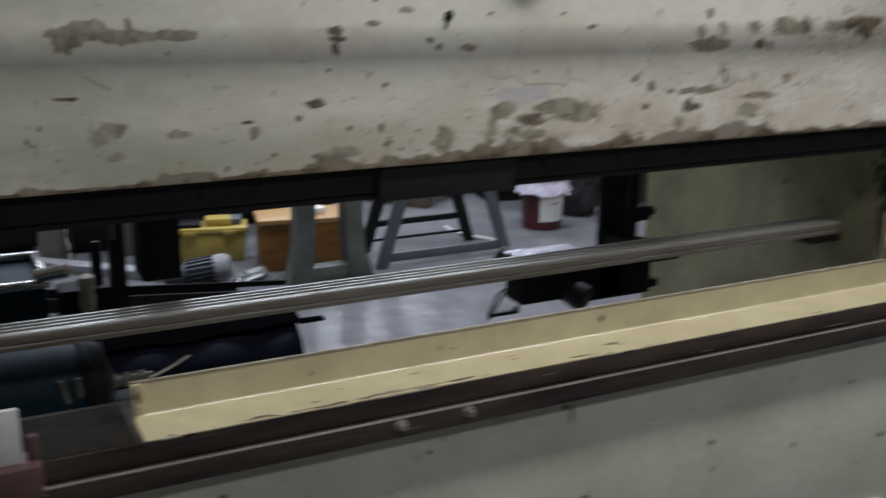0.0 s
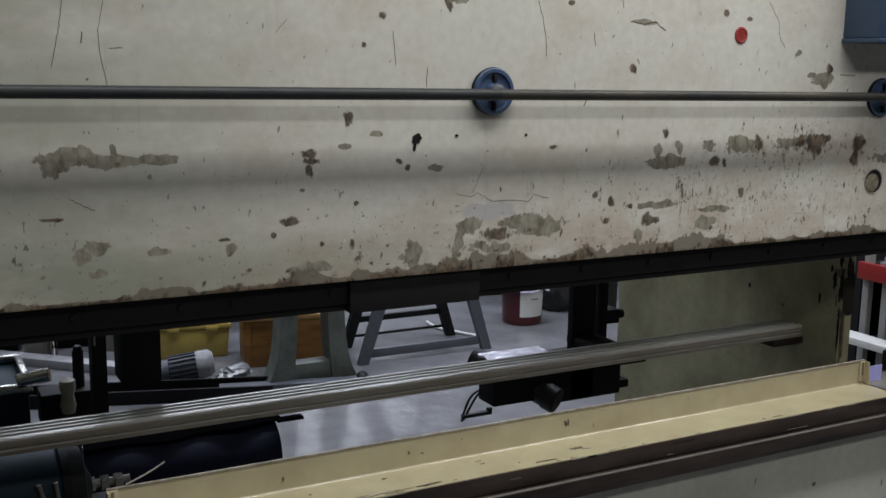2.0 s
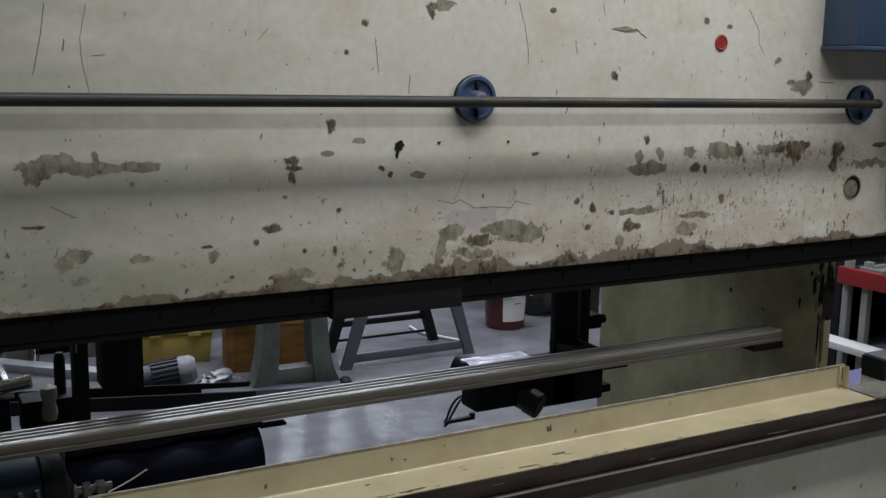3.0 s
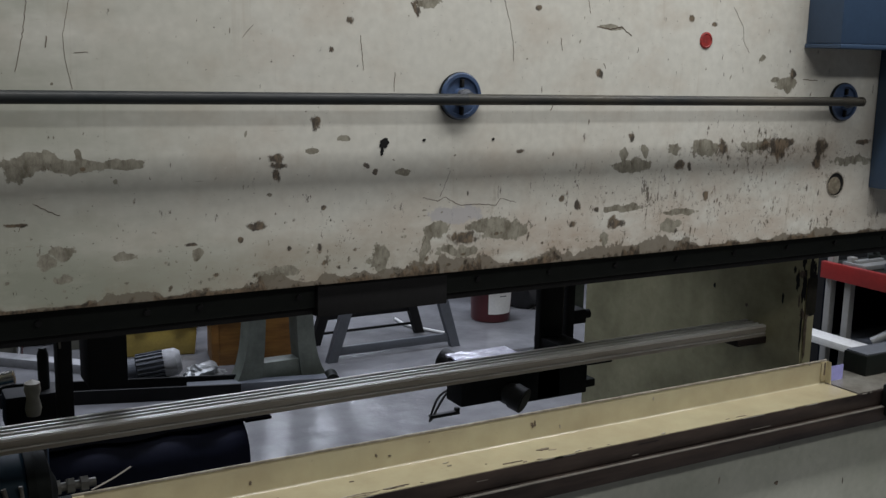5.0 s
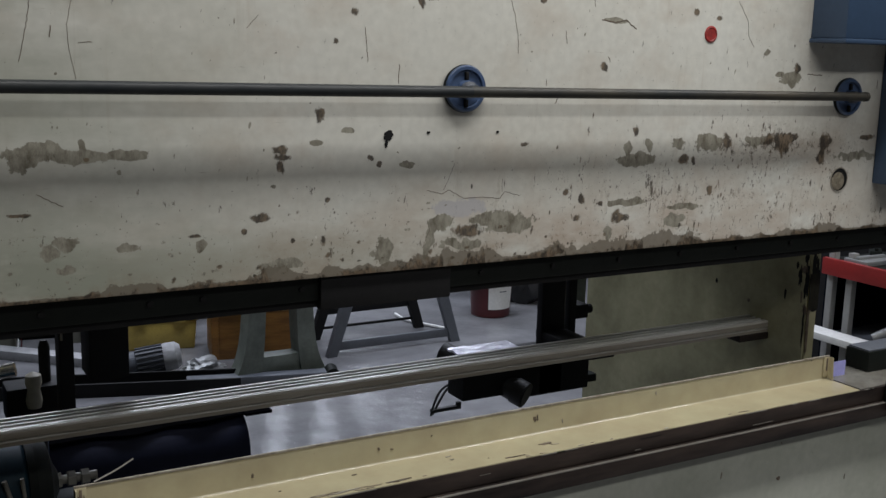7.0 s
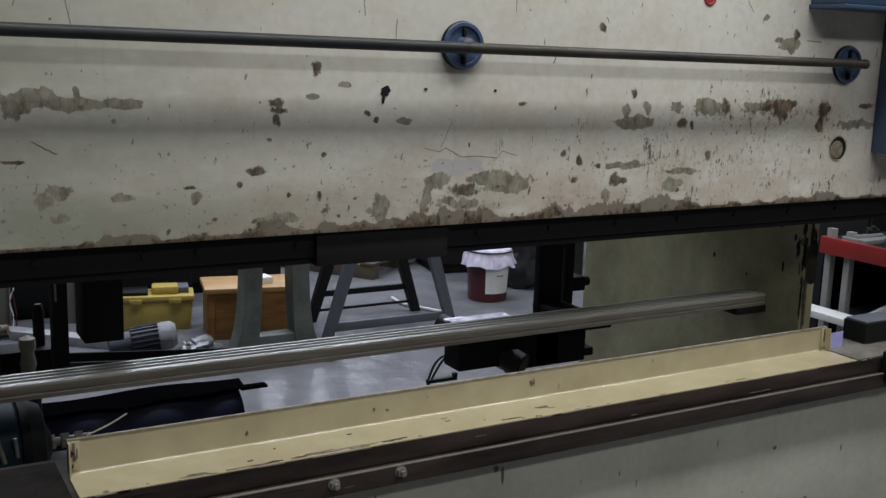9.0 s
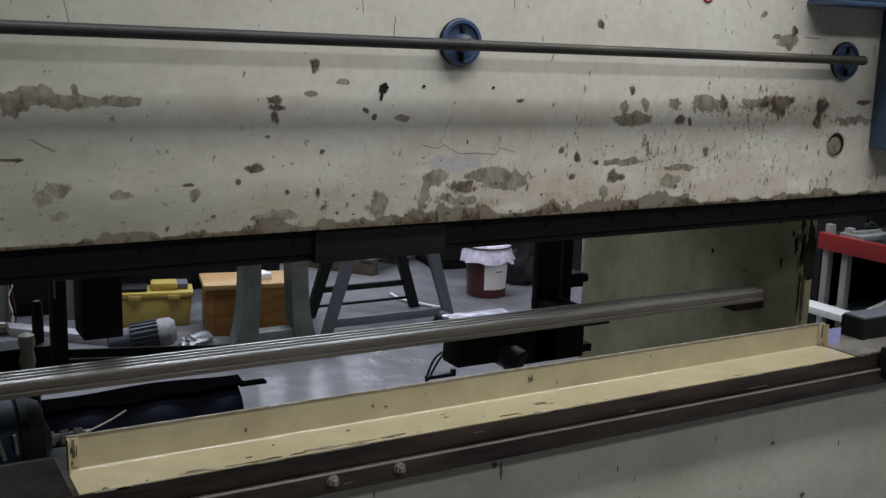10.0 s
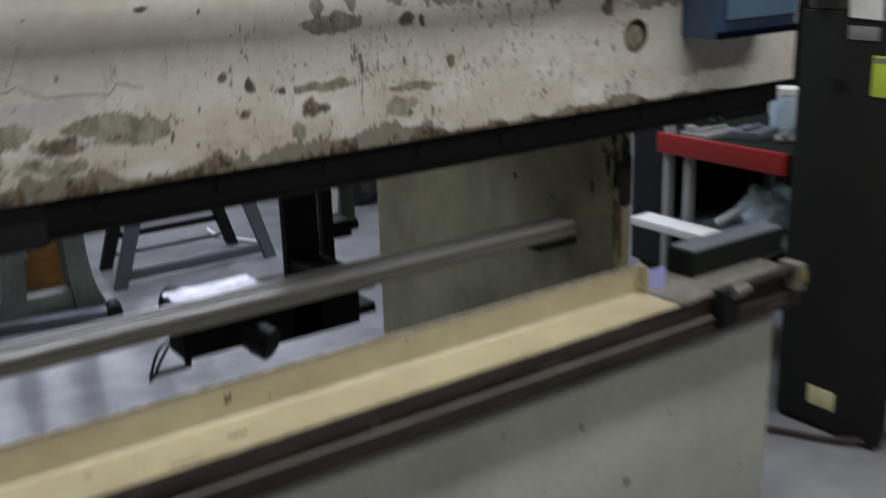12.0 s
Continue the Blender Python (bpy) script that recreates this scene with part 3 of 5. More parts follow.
SCRATCHES = [
    ([(-0.045, 1.848), (-0.053, 1.793), (-0.062, 1.751), (-0.071, 1.718)], 0.0011), ([(0.029, 1.851), (0.016, 1.788), (0.018, 1.739), (0.029, 1.687)], 0.0008),
    ([(-0.012, 1.784), (-0.016, 1.763)], 0.0018), ([(0.035, 1.755), (0.06, 1.756)], 0.0009), ([(0.386, 1.817), (0.362, 1.791)], 0.0007),
    ([(0.625, 1.801), (0.629, 1.764), (0.632, 1.728)], 0.0011), ([(0.709, 1.725), (0.707, 1.683)], 0.0013), ([(0.747, 1.875), (0.757, 1.86), (0.764, 1.846)], 0.003),
    ([(0.56, 1.775), (0.553, 1.766)], 0.0025), ([(1.257, 1.84), (1.297, 1.834), (1.332, 1.841), (1.365, 1.82)], 0.0022),
    ([(0.988, 1.891), (1.005, 1.841), (1.015, 1.797), (1.018, 1.754)], 0.0011), ([(1.151, 1.81), (1.156, 1.779)], 0.0012),
]
MORE_SCRATCHES = [
    ([(1.282, 1.752), (1.289, 1.739)], 0.0014), ([(1.228, 1.901), (1.235, 1.87)], 0.0012), ([(1.703, 1.903), (1.743, 1.85), (1.746, 1.815), (1.77, 1.786)], 0.001),
    ([(1.983, 1.717), (2.042, 1.714)], 0.0022), ([(1.135, 1.659), (1.133, 1.646), (1.128, 1.638)], 0.0022), ([(-0.105, 1.436), (-0.065, 1.434)], 0.001), ([(-0.075, 1.434), (-0.079, 1.421)], 0.001),
    ([(-0.05, 1.471), (-0.025, 1.457), (-0.004, 1.447)], 0.0013), ([(0.855, 1.503), (0.838, 1.464), (0.827, 1.443)], 0.0007), ([(0.783, 1.444), (0.82, 1.435)], 0.001),
    ([(0.82, 1.433), (0.842, 1.443), (0.881, 1.421), (0.934, 1.422), (0.981, 1.416), (0.993, 1.432), (1.037, 1.42)], 0.0011), ([(0.987, 1.462), (0.987, 1.432)], 0.0007),
    ([(0.794, 1.356), (0.776, 1.311)], 0.0011),
]
for k, (line, width) in enumerate(SCRATCHES + MORE_SCRATCHES):
    jagged(line, k + 1, width * 0.75)
# bed
bed = boxpart("bed", rel(-0.95, 2.635, 0.02, 0.12, 0.0, 0.72), BEDCREAM, press, 0.008, "cream grey painted bed plate")
boxpart("bed_rail", rel(-0.95, 2.68, -0.006, 0.22, 0.738, 0.784), BROWN, press, 0.004, "brown oily steel rail")
boxpart("ledge_bar", rel(-0.95, 2.68, -0.022, 0.06, 0.691, 0.7365), BROWN, press, 0.003, "brown oily ledge bar with a bright worn edge")
boxpart("worn_edge", rel(-0.95, 2.68, -0.0226, -0.0135, 0.7345, 0.7374), WORN, press, 0.001)
wr = random.Random(5)
for k in range(30):
    x, w = wr.uniform(-0.6, 2.6), wr.uniform(0.01, 0.09)
    if k % 2:
        boxpart("worn_spot", rel(x, x + w, -0.0066, -0.004, 0.7825, 0.7846), WORN, press, 0)
    else:
        z = wr.uniform(0.704, 0.73) if k % 4 else wr.uniform(0.745, 0.78)
        y = -0.0224 if k % 4 else -0.0064
        boxpart("scratch", rel(x, x + w, y, y + 0.001, z, z + wr.uniform(0.0008, 0.002)), WORN if k % 3 else BLACK, press, 0)
for x in (0.53, 0.694):
    bm = bmesh.new()
    tube(bm, at(x, -0.033, 0.722), at(x, -0.02, 0.722), 0.0115, n=6)
    tube(bm, at(x, -0.043, 0.722), at(x, -0.02, 0.722), 0.006, n=14)
    tube(bm, at(x, -0.0235, 0.722), at(x, -0.0215, 0.722), 0.014, n=18)
    part("hex_bolt", bm, WORN, press)
for k, (x, z) in enumerate(((0.62, 0.62), (0.98, 0.66), (1.3, 0.3), (0.7, 0.46), (1.95, 0.55), (2.1, 0.36), (1.6, 0.24), (0.3, 0.55), (0.15, 0.62), (1.75, 0.4), (2.3, 0.2), (1.05, 0.4), (0.9, 0.3), (1.45, 0.47))):
    chip(x, z, 0.008 + 0.006 * (k % 3), 0.012 + 0.005 * (k % 4), "g", 900 + k, bed, 0.02, 16)
chip(1.0, 0.64, 0.006, 0.05, "g", 77, bed, 0.02)
bed_marks = random.Random(31)
for k in range(34):
    tall = k % 3 == 0
    chip(bed_marks.uniform(0.2, 2.55), bed_marks.uniform(0.15, 0.69), bed_marks.uniform(0.002, 0.005), bed_marks.uniform(0.01, 0.02) if tall else bed_marks.uniform(0.003, 0.008), "g" if k % 2 else "b", 940 + k, bed, 0.02, 12)
bm = bmesh.new()
lathe(bm, [(0.07, 0), (0.07, 0.015), (0.055, 0.022), (0.03, 0.022), (0.028, 0.005), (0.0, 0.005)], 28, Matrix.Translation(at(2.1, 0.02, 0.08)) @ pose(0, 0, 0, 90))
part("foot_flange", bm, WHITE, press, "chipped white round flange")

# side frames with the throat behind the ram
def side_flake(x0, y, z, w, h, seed, parent):
    """A ragged dark patch lying on the slanted inner face of a side frame."""
    q, ring = random.Random(seed), []
    for k in range(26):
        a = 2 * math.pi * k / 26
        e = 1 + q.uniform(-0.35, 0.35)
        ring.append((max(0.312, y + 0.5 * w * e * math.cos(a)), z + 0.5 * h * e * math.sin(a)))
    bm = bmesh.new()
    low, high = [[bm.verts.new((x0 + 0.055 - 0.0599 * (v - 0.31) + d - PX, v - PY, u)) for v, u in ring] for d in (-0.0012, 0.001)]
    bm.faces.new(low)
    bm.faces.new(high[::-1])
    for k in range(26):
        bm.faces.new((low[k], low[k - 1], high[k - 1], high[k]))
    part("flake", bm, BLACK if seed % 3 else GRIME, parent, smooth=0)


for x0 in (2.29, -0.86):
    bm = bmesh.new()
    prism(bm, [(x0 + 0.055 - PX, 0.31 - PY), (x0 + 0.105 - PX, 0.31 - PY), (x0 + 0.04 - PX, 1.395 - PY), (x0 - 0.01 - PX, 1.395 - PY)], "z", 0, 2.7)
    bmesh.ops.bevel(bm, geom=bm.edges[:], offset=0.006, segments=2, affect="EDGES")
    frame_plate = part("side_frame", bm, PLATE, press, "yellowed cream side frame, chipped along its edge")
    boxpart("flaked_edge", rel(x0 + 0.0575, x0 + 0.1025, 0.3082, 0.3095, 0.948, 1.07), FLAKE, press, 0, "black bare band where the paint flaked off")
    for k, (dx, z, w, h) in enumerate(((0.025, 1.06, 0.034, 0.06), (0.018, 1.1, 0.02, 0.06), (0.034, 1.09, 0.014, 0.05), (0.016, 1.14, 0.012, 0.06), (0.022, 0.95, 0.036, 0.02), (0.03, 1.17, 0.008, 0.05))):
        chip(x0 + 0.055 + dx, z, w, h, "k", 430 + k, frame_plate, 0.3105)
    for k, (y, z, w, h) in enumerate(((0.318, 1.04, 0.02, 0.1), (0.33, 1.08, 0.022, 0.03), (0.345, 1.055, 0.014, 0.06), (0.325, 1.13, 0.014, 0.06), (0.318, 0.95, 0.02, 0.03), (0.36, 1.09, 0.01, 0.02), (0.4, 0.985, 0.008, 0.03), (0.335, 0.99, 0.006, 0.04), (0.42, 1.12, 0.012, 0.014), (0.32, 0.9, 0.006, 0.12), (0.55, 0.93, 0.012, 0.01), (0.7, 0.97, 0.01, 0.02), (1.33, 1.1, 0.02, 0.05), (1.36, 0.98, 0.016, 0.03))):
        side_flake(x0, y, z, w, h, 470 + k, frame_plate)
    for k, (dx, z, w, h) in enumerate(((0.012, 0.96, 0.012, 0.05), (0.01, 0.87, 0.008, 0.16), (0.004, 0.9, 0.006, 0.1))):
        chip(x0 + 0.055 + dx, z, w, h, "g", 400 + k, frame_plate, 0.31)
# unseen black block, added to hold back light from the rear lamps
boxpart("rear_light_block", rel(-0.8, 2.28, 1.2, 1.4, 1.84, 2.68), BLACK, press, 0.01)

# columns that carry the back gauge, with its drive
boxpart("gauge_column", rel(1.62, 1.715, 0.78, 0.81, 0.62, 2.2), BLACK, press, 0.004)
boxpart("gauge_column", rel(0.168, 0.272, 0.8, 0.92, 0.86, 2.2), BLACK, press, 0.004)
boxpart("guide_rail", rel(1.736, 1.762, 0.78, 0.82, 0.72, 2.2), BLACK, press, 0.002)
tubepart("screw", at(1.726, 0.8, 0.7), at(1.726, 0.8, 2.2), 0.004, BRIGHT, press, label="bright lead screw")
boxpart("cover_strip", rel(1.886, 1.93, 0.95, 0.965, 0.86, 2.2), GREEN, press, 0.002, "grey green cover strip")
boxpart("guide_rail", rel(0.088, 0.125, 0.78, 0.84, 0.78, 2.2), BLACK, press, 0.002)
tubepart("screw", at(0.094, 0.772, 0.99), at(0.094, 0.772, 2.2), 0.003, WORN, press)
boxpart("nut_block", rel(1.77, 1.83, 0.8, 0.87, 0.86, 0.91), BLACK, press, 0.006)
tubepart("knob", at(1.83, 0.83, 0.885), at(1.86, 0.83, 0.885), 0.016, BLACK, press)
boxpart("drive_box", rel(1.5, 1.83, 0.78, 1.0, 0.615, 0.735), BLACK, press, 0.008)
boxpart("drive_plate", rel(1.31, 1.52, 0.76, 0.86, 0.645, 0.775), BLACK, press, 0.006)
boxpart("drive_foot", rel(1.78, 1.93, 0.86, 0.98, 0.6, 0.63), DARK, press, 0.006)
bm = bmesh.new()
tube(bm, at(1.37, 1.0, 0.74), at(1.515, 0.74, 0.655), 0.038, n=28)
tube(bm, at(1.507, 0.754, 0.66), at(1.526, 0.72, 0.648), 0.044, n=32)
tube(bm, at(1.526, 0.72, 0.648), at(1.5275, 0.7175, 0.6472), 0.034, n=32)
part("drive_motor", bm, RUBBER, press, "black cylindrical drive motor")
tubepart("pin", at(1.49, 0.82, 0.76), at(1.54, 0.78, 0.735), 0.004, BRIGHT, press)
bm = bmesh.new()
sweep(bm, [at(1.33, 0.86, 0.68), at(1.28, 0.86, 0.66), at(1.255, 0.86, 0.6), at(1.25, 0.86, 0.575)], 0.004)
sweep(bm, [at(1.36, 0.87, 0.68), at(1.31, 0.86, 0.665), at(1.28, 0.86, 0.62), at(1.255, 0.86, 0.578)], 0.004)
part("cable", bm, RUBBER, press, "black drive cable")
bm = bmesh.new()
box(bm, 1.25 - PX, 1.36 - PX, 0.85 - PY, 0.87 - PY, 0.586, 0.598, 0.003)
box(bm, 1.345 - PX, 1.36 - PX, 0.85 - PY, 0.865 - PY, 0.597, 0.61, 0.002)
part("cable_clip", bm, RUBBER, press)

# control boxes fixed at the end of the machine
control = thing("control_box", "blue steel control box with a paler front panel", "control box", 2.435, 0.02, 1.4)
boxpart("body", (-0.14, 0.14, -0.05, 0.054, 0.0, 0.45), BLUE, control, 0.006, "dark blue steel body")
boxpart("front_panel", (-0.115, 0.13, -0.058, -0.051, 0.04, 0.44), PANEL, control, 0.004, "mid blue front panel")
boxpart("bottom_lip", (-0.14, 0.14, -0.056, -0.048, 0.0, 0.016), NAVY, control, 0.002)
upper = thing("junction_box", "blue steel junction box above the rod", "junction box", 2.2, -0.0, 1.815)
boxpart("body", (-0.22, 0.4, -0.045, 0.074, 0.0, 0.4), BLUE, upper, 0.006, "blue steel body")
boxpart("seam_strip", (0.02, 0.03, -0.048, -0.0445, 0.005, 0.39), NAVY, upper, 0.001)
boxpart("base_lip", (-0.225, 0.405, -0.05, 0.0735, -0.012, 0.0), BLUE, upper, 0.003)

# tray on the bed
tray = thing("tray", "cream sheet metal tray, scuffed, lying on the press bed", "tray", 0, 0, 0.784)
bm = bmesh.new()
bend_in = [(0.115 + 0.004 * math.sin(radians(a)), 0.006 - 0.004 * math.cos(radians(a))) for a in range(0, 91, 10)]
bend_out = [(0.112 + 0.0095 * math.sin(radians(a)), 0.0095 - 0.0095 * math.cos(radians(a))) for a in range(90, -1, -15)]
prism(bm, [(-0.004, 0.002), *bend_in, (0.119, 0.0745), (0.1215, 0.0745), *bend_out, (-0.004, 0.0)], "x", 0.0, 2.24)
part("angle_sheet", bm, TRAY, tray)
bm = bmesh.new()
prism(bm, [(0.1154, 0.0022), (0.1166, 0.0026), (0.1176, 0.0035), (0.1183, 0.0046), (0.1187, 0.006), (0.1192, 0.006), (0.1192, 0.002)], "x", 0.025, 2.216)
part("bend", bm, material("glossy tray paint", (0.5, 0.46, 0.33), 0.04, 0, (0.42, 0.36, 0.25), 4, 0.6, 12, 0.0, spec=0.9), tray, smooth=60)
bm = bmesh.new()
box(bm, 0, 2.24, 0.1175, 0.1235, 0.0725, 0.0775, 0.0012)
part("rolled_rim", bm, BARE, tray, "worn bare metal rim")
for x, d in ((0.0, 1), (2.24, -1)):
    bm = bmesh.new()
    prism(bm, [(0.095, 0.004), (0.12, 0.006), (0.12, 0.0735), (0.1, 0.0735)], "x", x, x + d * 0.003)
    box(bm, min(x, x + d * 0.024), max(x, x + d * 0.024), 0.114, 0.118, 0.012, 0.073, 0.001)
    part("end_plate", bm, TRAY, tray)
    bm = bmesh.new()
    box(bm, x + d * 0.012 - 0.003, x + d * 0.012 + 0.003, 0.1128, 0.1145, 0.03, 0.07, 0.0005)
    part("end_slot", bm, GRIME, tray)
rng = random.Random(21)


def scuff(x, y, z, w, h, mat, flat, seed):
    r = random.Random(seed)
    p = [r.uniform(0, 6.28) for _ in range(3)]
    y = max(y, 0.55 * h - 0.002) if flat else y
    ring = []
    for k in range(30):
        a = 2 * math.pi * k / 30
        q = 1 + 0.3 * math.sin(2 * a + p[0]) + 0.25 * math.sin(5 * a + p[1]) + 0.15 * math.sin(9 * a + p[2])
        ring.append((0.5 * w * q * math.cos(a), 0.5 * h * q * math.sin(a)))
    bm = bmesh.new()
    if flat:
        prism(bm, [(x + u, y + v) for u, v in ring], "z", z - 0.001, z + 0.0006)
    else:
        prism(bm, [(x + u, z + v) for u, v in ring], "y", y - 0.0012, y + 0.001)
    part("scuff", bm, mat, tray, smooth=0)


for k in range(28):
    x = rng.gauss(0.52, 0.14) if k < 22 else rng.uniform(0.1, 2.0)
    scuff(x, rng.uniform(-0.001, 0.012), 0.0035, rng.uniform(0.01, 0.05), rng.uniform(0.002, 0.005), rng.choice((GRIME, EDGE, BARE)), True, 50 + k)
for k in range(22):
    scuff(min(2.2, max(0.05, rng.gauss(0.6, 0.45))), rng.uniform(-0.002, 0.006) if k % 3 else rng.uniform(0.0, 0.1), 0.0035, rng.uniform(0.003, 0.016), rng.uniform(0.0015, 0.004), rng.choice((GRIME, EDGE, BARE)), True, 150 + k)
for k in range(7):
    scuff(rng.uniform(0.03, 2.2), 0.1188, rng.uniform(0.02, 0.07), rng.uniform(0.002, 0.008), rng.uniform(0.002, 0.01), rng.choice((GRIME, BARE)), False, 250 + k)
for k in range(6):
    scuff(rng.uniform(0.004, 0.026), 0.1136, rng.uniform(0.02, 0.062), rng.uniform(0.002, 0.006), rng.uniform(0.006, 0.018), rng.choice((GRIME, BROWN)), False, 290 + k)
scuff(1.13, 0.05, 0.0028, 0.026, 0.014, GRIME, True, 8)
scuff(1.15, 0.038, 0.0028, 0.02, 0.006, EDGE, True, 9)
scuff(1.142, 0.119, 0.043, 0.01, 0.012, GRIME, False, 10)
scuff(1.15, 0.1188, 0.045, 0.004, 0.016, GRIME, False, 11)
bm = bmesh.new()
sweep(bm, [(0.04, 0.122, 0.079), (0.09, 0.14, 0.089), (0.13, 0.16, 0.1)], 0.002, 6)
part("wire", bm, WORN, tray)

# back gauge bar
gauge = thing("back_gauge", "long grooved steel back gauge bar, bright on top", "back gauge", 2.335, 0.46, 0.84, 0)
bm = bmesh.new()
top = 0.038
prof = [(0.0, 0.004), (0.004, 0.0), (0.09, 0.0), (0.09, top)]
for a in (0.078, 0.055, 0.032):
    prof += [(a, top), (a - 0.001, top - 0.01), (a - 0.012, top - 0.01), (a - 0.013, top)]
prof += [(0.003, top), (0.0, top - 0.004), (0.0, 0.016), (0.003, 0.015), (0.003, 0.011), (0.0, 0.01)]
prism(bm, prof, "x", -3.4, 0.0)
part("gauge_bar", bm, STEEL, gauge)
# near-black strips put the shade inside the grooves into the colour
GROOVE = material("groove shade black", (0.014, 0.012, 0.009), 0.7, 0, (0.007, 0.006, 0.005), 9, 0.8, 80, 0.2, (0.2, 1, 1), spec=0.05)
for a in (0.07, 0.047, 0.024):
    boxpart("groove_shade", (-3.395, -0.002, a - 0.0047, a + 0.0067, top - 0.0098, top - 0.004), GROOVE, gauge, 0)
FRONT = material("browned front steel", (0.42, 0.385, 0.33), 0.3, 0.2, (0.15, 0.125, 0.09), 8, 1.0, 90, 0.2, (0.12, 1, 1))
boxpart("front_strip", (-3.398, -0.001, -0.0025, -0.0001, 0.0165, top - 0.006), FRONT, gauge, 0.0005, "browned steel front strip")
# paler strips paint the highlights along the bar's edges and lands
ARRIS = material("highlight steel", (0.86, 0.84, 0.8), 0.32, 0.3, (0.4, 0.37, 0.31), 14, 0.9, 90, 0.02, (0.15, 1, 1))
boxpart("arris", (-3.398, -0.001, -0.0015, 0.0035, top - 0.004, top + 0.0008), ARRIS, gauge, 0.0005, "edge with a painted bright highlight")
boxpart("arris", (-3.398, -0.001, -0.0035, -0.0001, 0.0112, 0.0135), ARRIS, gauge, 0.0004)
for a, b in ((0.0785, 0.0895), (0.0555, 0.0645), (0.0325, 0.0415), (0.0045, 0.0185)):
    boxpart("land", (-3.398, -0.001, a, b, top + 0.0001, top + 0.0012), ARRIS, gauge, 0.0004, "land between the grooves, painted with a bright highlight")
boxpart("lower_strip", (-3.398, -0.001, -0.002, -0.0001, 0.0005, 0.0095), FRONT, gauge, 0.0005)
boxpart("end_lug", (-0.13, 0.016, -0.004, 0.08, -0.024, -0.001), BROWN, gauge, 0.003)
for x in (-0.66,):
    boxpart("carriage", (x - 0.05, x + 0.05, 0.06, 0.36, -0.03, -0.002), BLACK, gauge, 0.005)

# bolster block, screw clamp and end rail on the bed
block = thing("bolster_block", "dark oily steel block on the bed end", "steel block", 2.6, 0.15, 0.784)
boxpart("body", (-0.19, 0.17, -0.045, 0.045, 0.0, 0.068), DARK, block, 0.005)
boxpart("top_plate", (-0.185, 0.165, -0.04, 0.04, 0.068, 0.073), SLATE, block, 0.002, "worn grey top face")
# paler plate paints the sheen on the right end of the rail
boxpart("rail_top", rel(2.25, 2.675, 0.0, 0.2, 0.7842, 0.7862), material("pale rail sheen", (0.27, 0.26, 0.23), 0.22, 0.3, (0.1, 0.09, 0.075), 9, 0.8, 70, 0.1), press, 0.0005, "bright end of the rail, its sheen put into the colour")
# thin brown-black sheet over the left end of the rail top
boxpart("dark_top", rel(-0.945, -0.012, 0.0, 0.2, 0.7842, 0.7856), material("mottled brown black", (0.017, 0.0145, 0.012), 0.7, 0, (0.005, 0.0045, 0.004), 14, 1.0, 60, 0.4, spec=0.08, specks=0.6), press, 0.0005, "brown black top of the bed end")
clamp = thing("screw_clamp", "dark steel screw clamp on the rail end", "clamp", 2.37, -0.02, 0.784)
boxpart("jaw", (-0.025, 0.03, -0.03, 0.01, -0.075, 0.022), DARK, clamp, 0.006)
tubepart("knob", (-0.005, -0.035, 0.016), (0.05, -0.035, 0.02), 0.016, WORN, clamp, 0.012, 18)
tubepart("screw", (0.03, -0.005, 0.012), (0.27, -0.005, 0.014), 0.013, BROWN, clamp)
boxpart("end_cap", (0.255, 0.29, -0.03, 0.03, -0.04, 0.03), WORN, clamp, 0.004, "worn steel end cap")
boxpart("label", (0.265, 0.292, -0.033, -0.0305, -0.02, 0.012), material("faded yellow label", (0.22, 0.18, 0.05), 0.6, 0, (0.12, 0.1, 0.03), 12, 0.6, 60, 0.1), clamp, 0.001)

# added sheet, its violet stands in for cool light at the bed end
sheet = thing("violet_patch", "added pale violet sheet for the cool light at the bed end", "paper", 2.285, 0.125, 0.784)
boxpart("slip", (-0.02, 0.04, -0.002, 0.0, 0.0, 0.05), material("cool light violet", (0.36, 0.36, 0.72), 0.6, 0, (0.3, 0.3, 0.6), 10, 0.4, 60, 0.02), sheet, 0)

# red and white marker at the other bed end
marker = thing("red_clamp", "worn red clamp with a white tag on the bed", "clamp", -0.24, -0.02, 0.784)
boxpart("body", (-0.04, 0.05, -0.03, 0.05, -0.05, 0.014), material("worn red paint", (0.085, 0.035, 0.035), 0.5, 0, (0.035, 0.022, 0.022), 12, 0.8, 70, 0.2), marker, 0.01)
boxpart("upright", (0.03, 0.048, 0.0, 0.02, 0.012, 0.06), material("dull red iron", (0.07, 0.03, 0.03), 0.6, 0, (0.03, 0.02, 0.02), 14, 0.8, 70, 0.2), marker, 0.004)
boxpart("tag", (-0.06, 0.02, -0.006, 0.006, 0.014, 0.12), POSTWHITE, marker, 0.003, "white tag")

# pump motor behind the bed
pump = thing("pump_motor", "teal electric motor with a dark end bell behind the bed", "motor", -0.2, 0.72, 0)
boxpart("stand", (-0.5, 0.3, -0.16, 0.18, 0.0, 0.5), BLACK, pump, 0.01)
bm = bmesh.new()
lathe(bm, [(0.05, -0.42), (0.115, -0.4), (0.125, -0.3), (0.125, 0.12), (0.12, 0.17), (0.1, 0.19)], 36, Matrix.Translation((0, 0, 0.63)) @ pose(0, 0, 0, 0, 90))
part("motor_body", bm, TEAL, pump, "teal motor body")
bm = bmesh.new()
lathe(bm, [(0.118, 0.18), (0.122, 0.2), (0.105, 0.235), (0.05, 0.25), (0.03, 0.26), (0.0, 0.26)], 36, Matrix.Translation((0, 0, 0.63)) @ pose(0, 0, 0, 0, 90))
part("end_bell", bm, DARK, pump, "dark end bell")
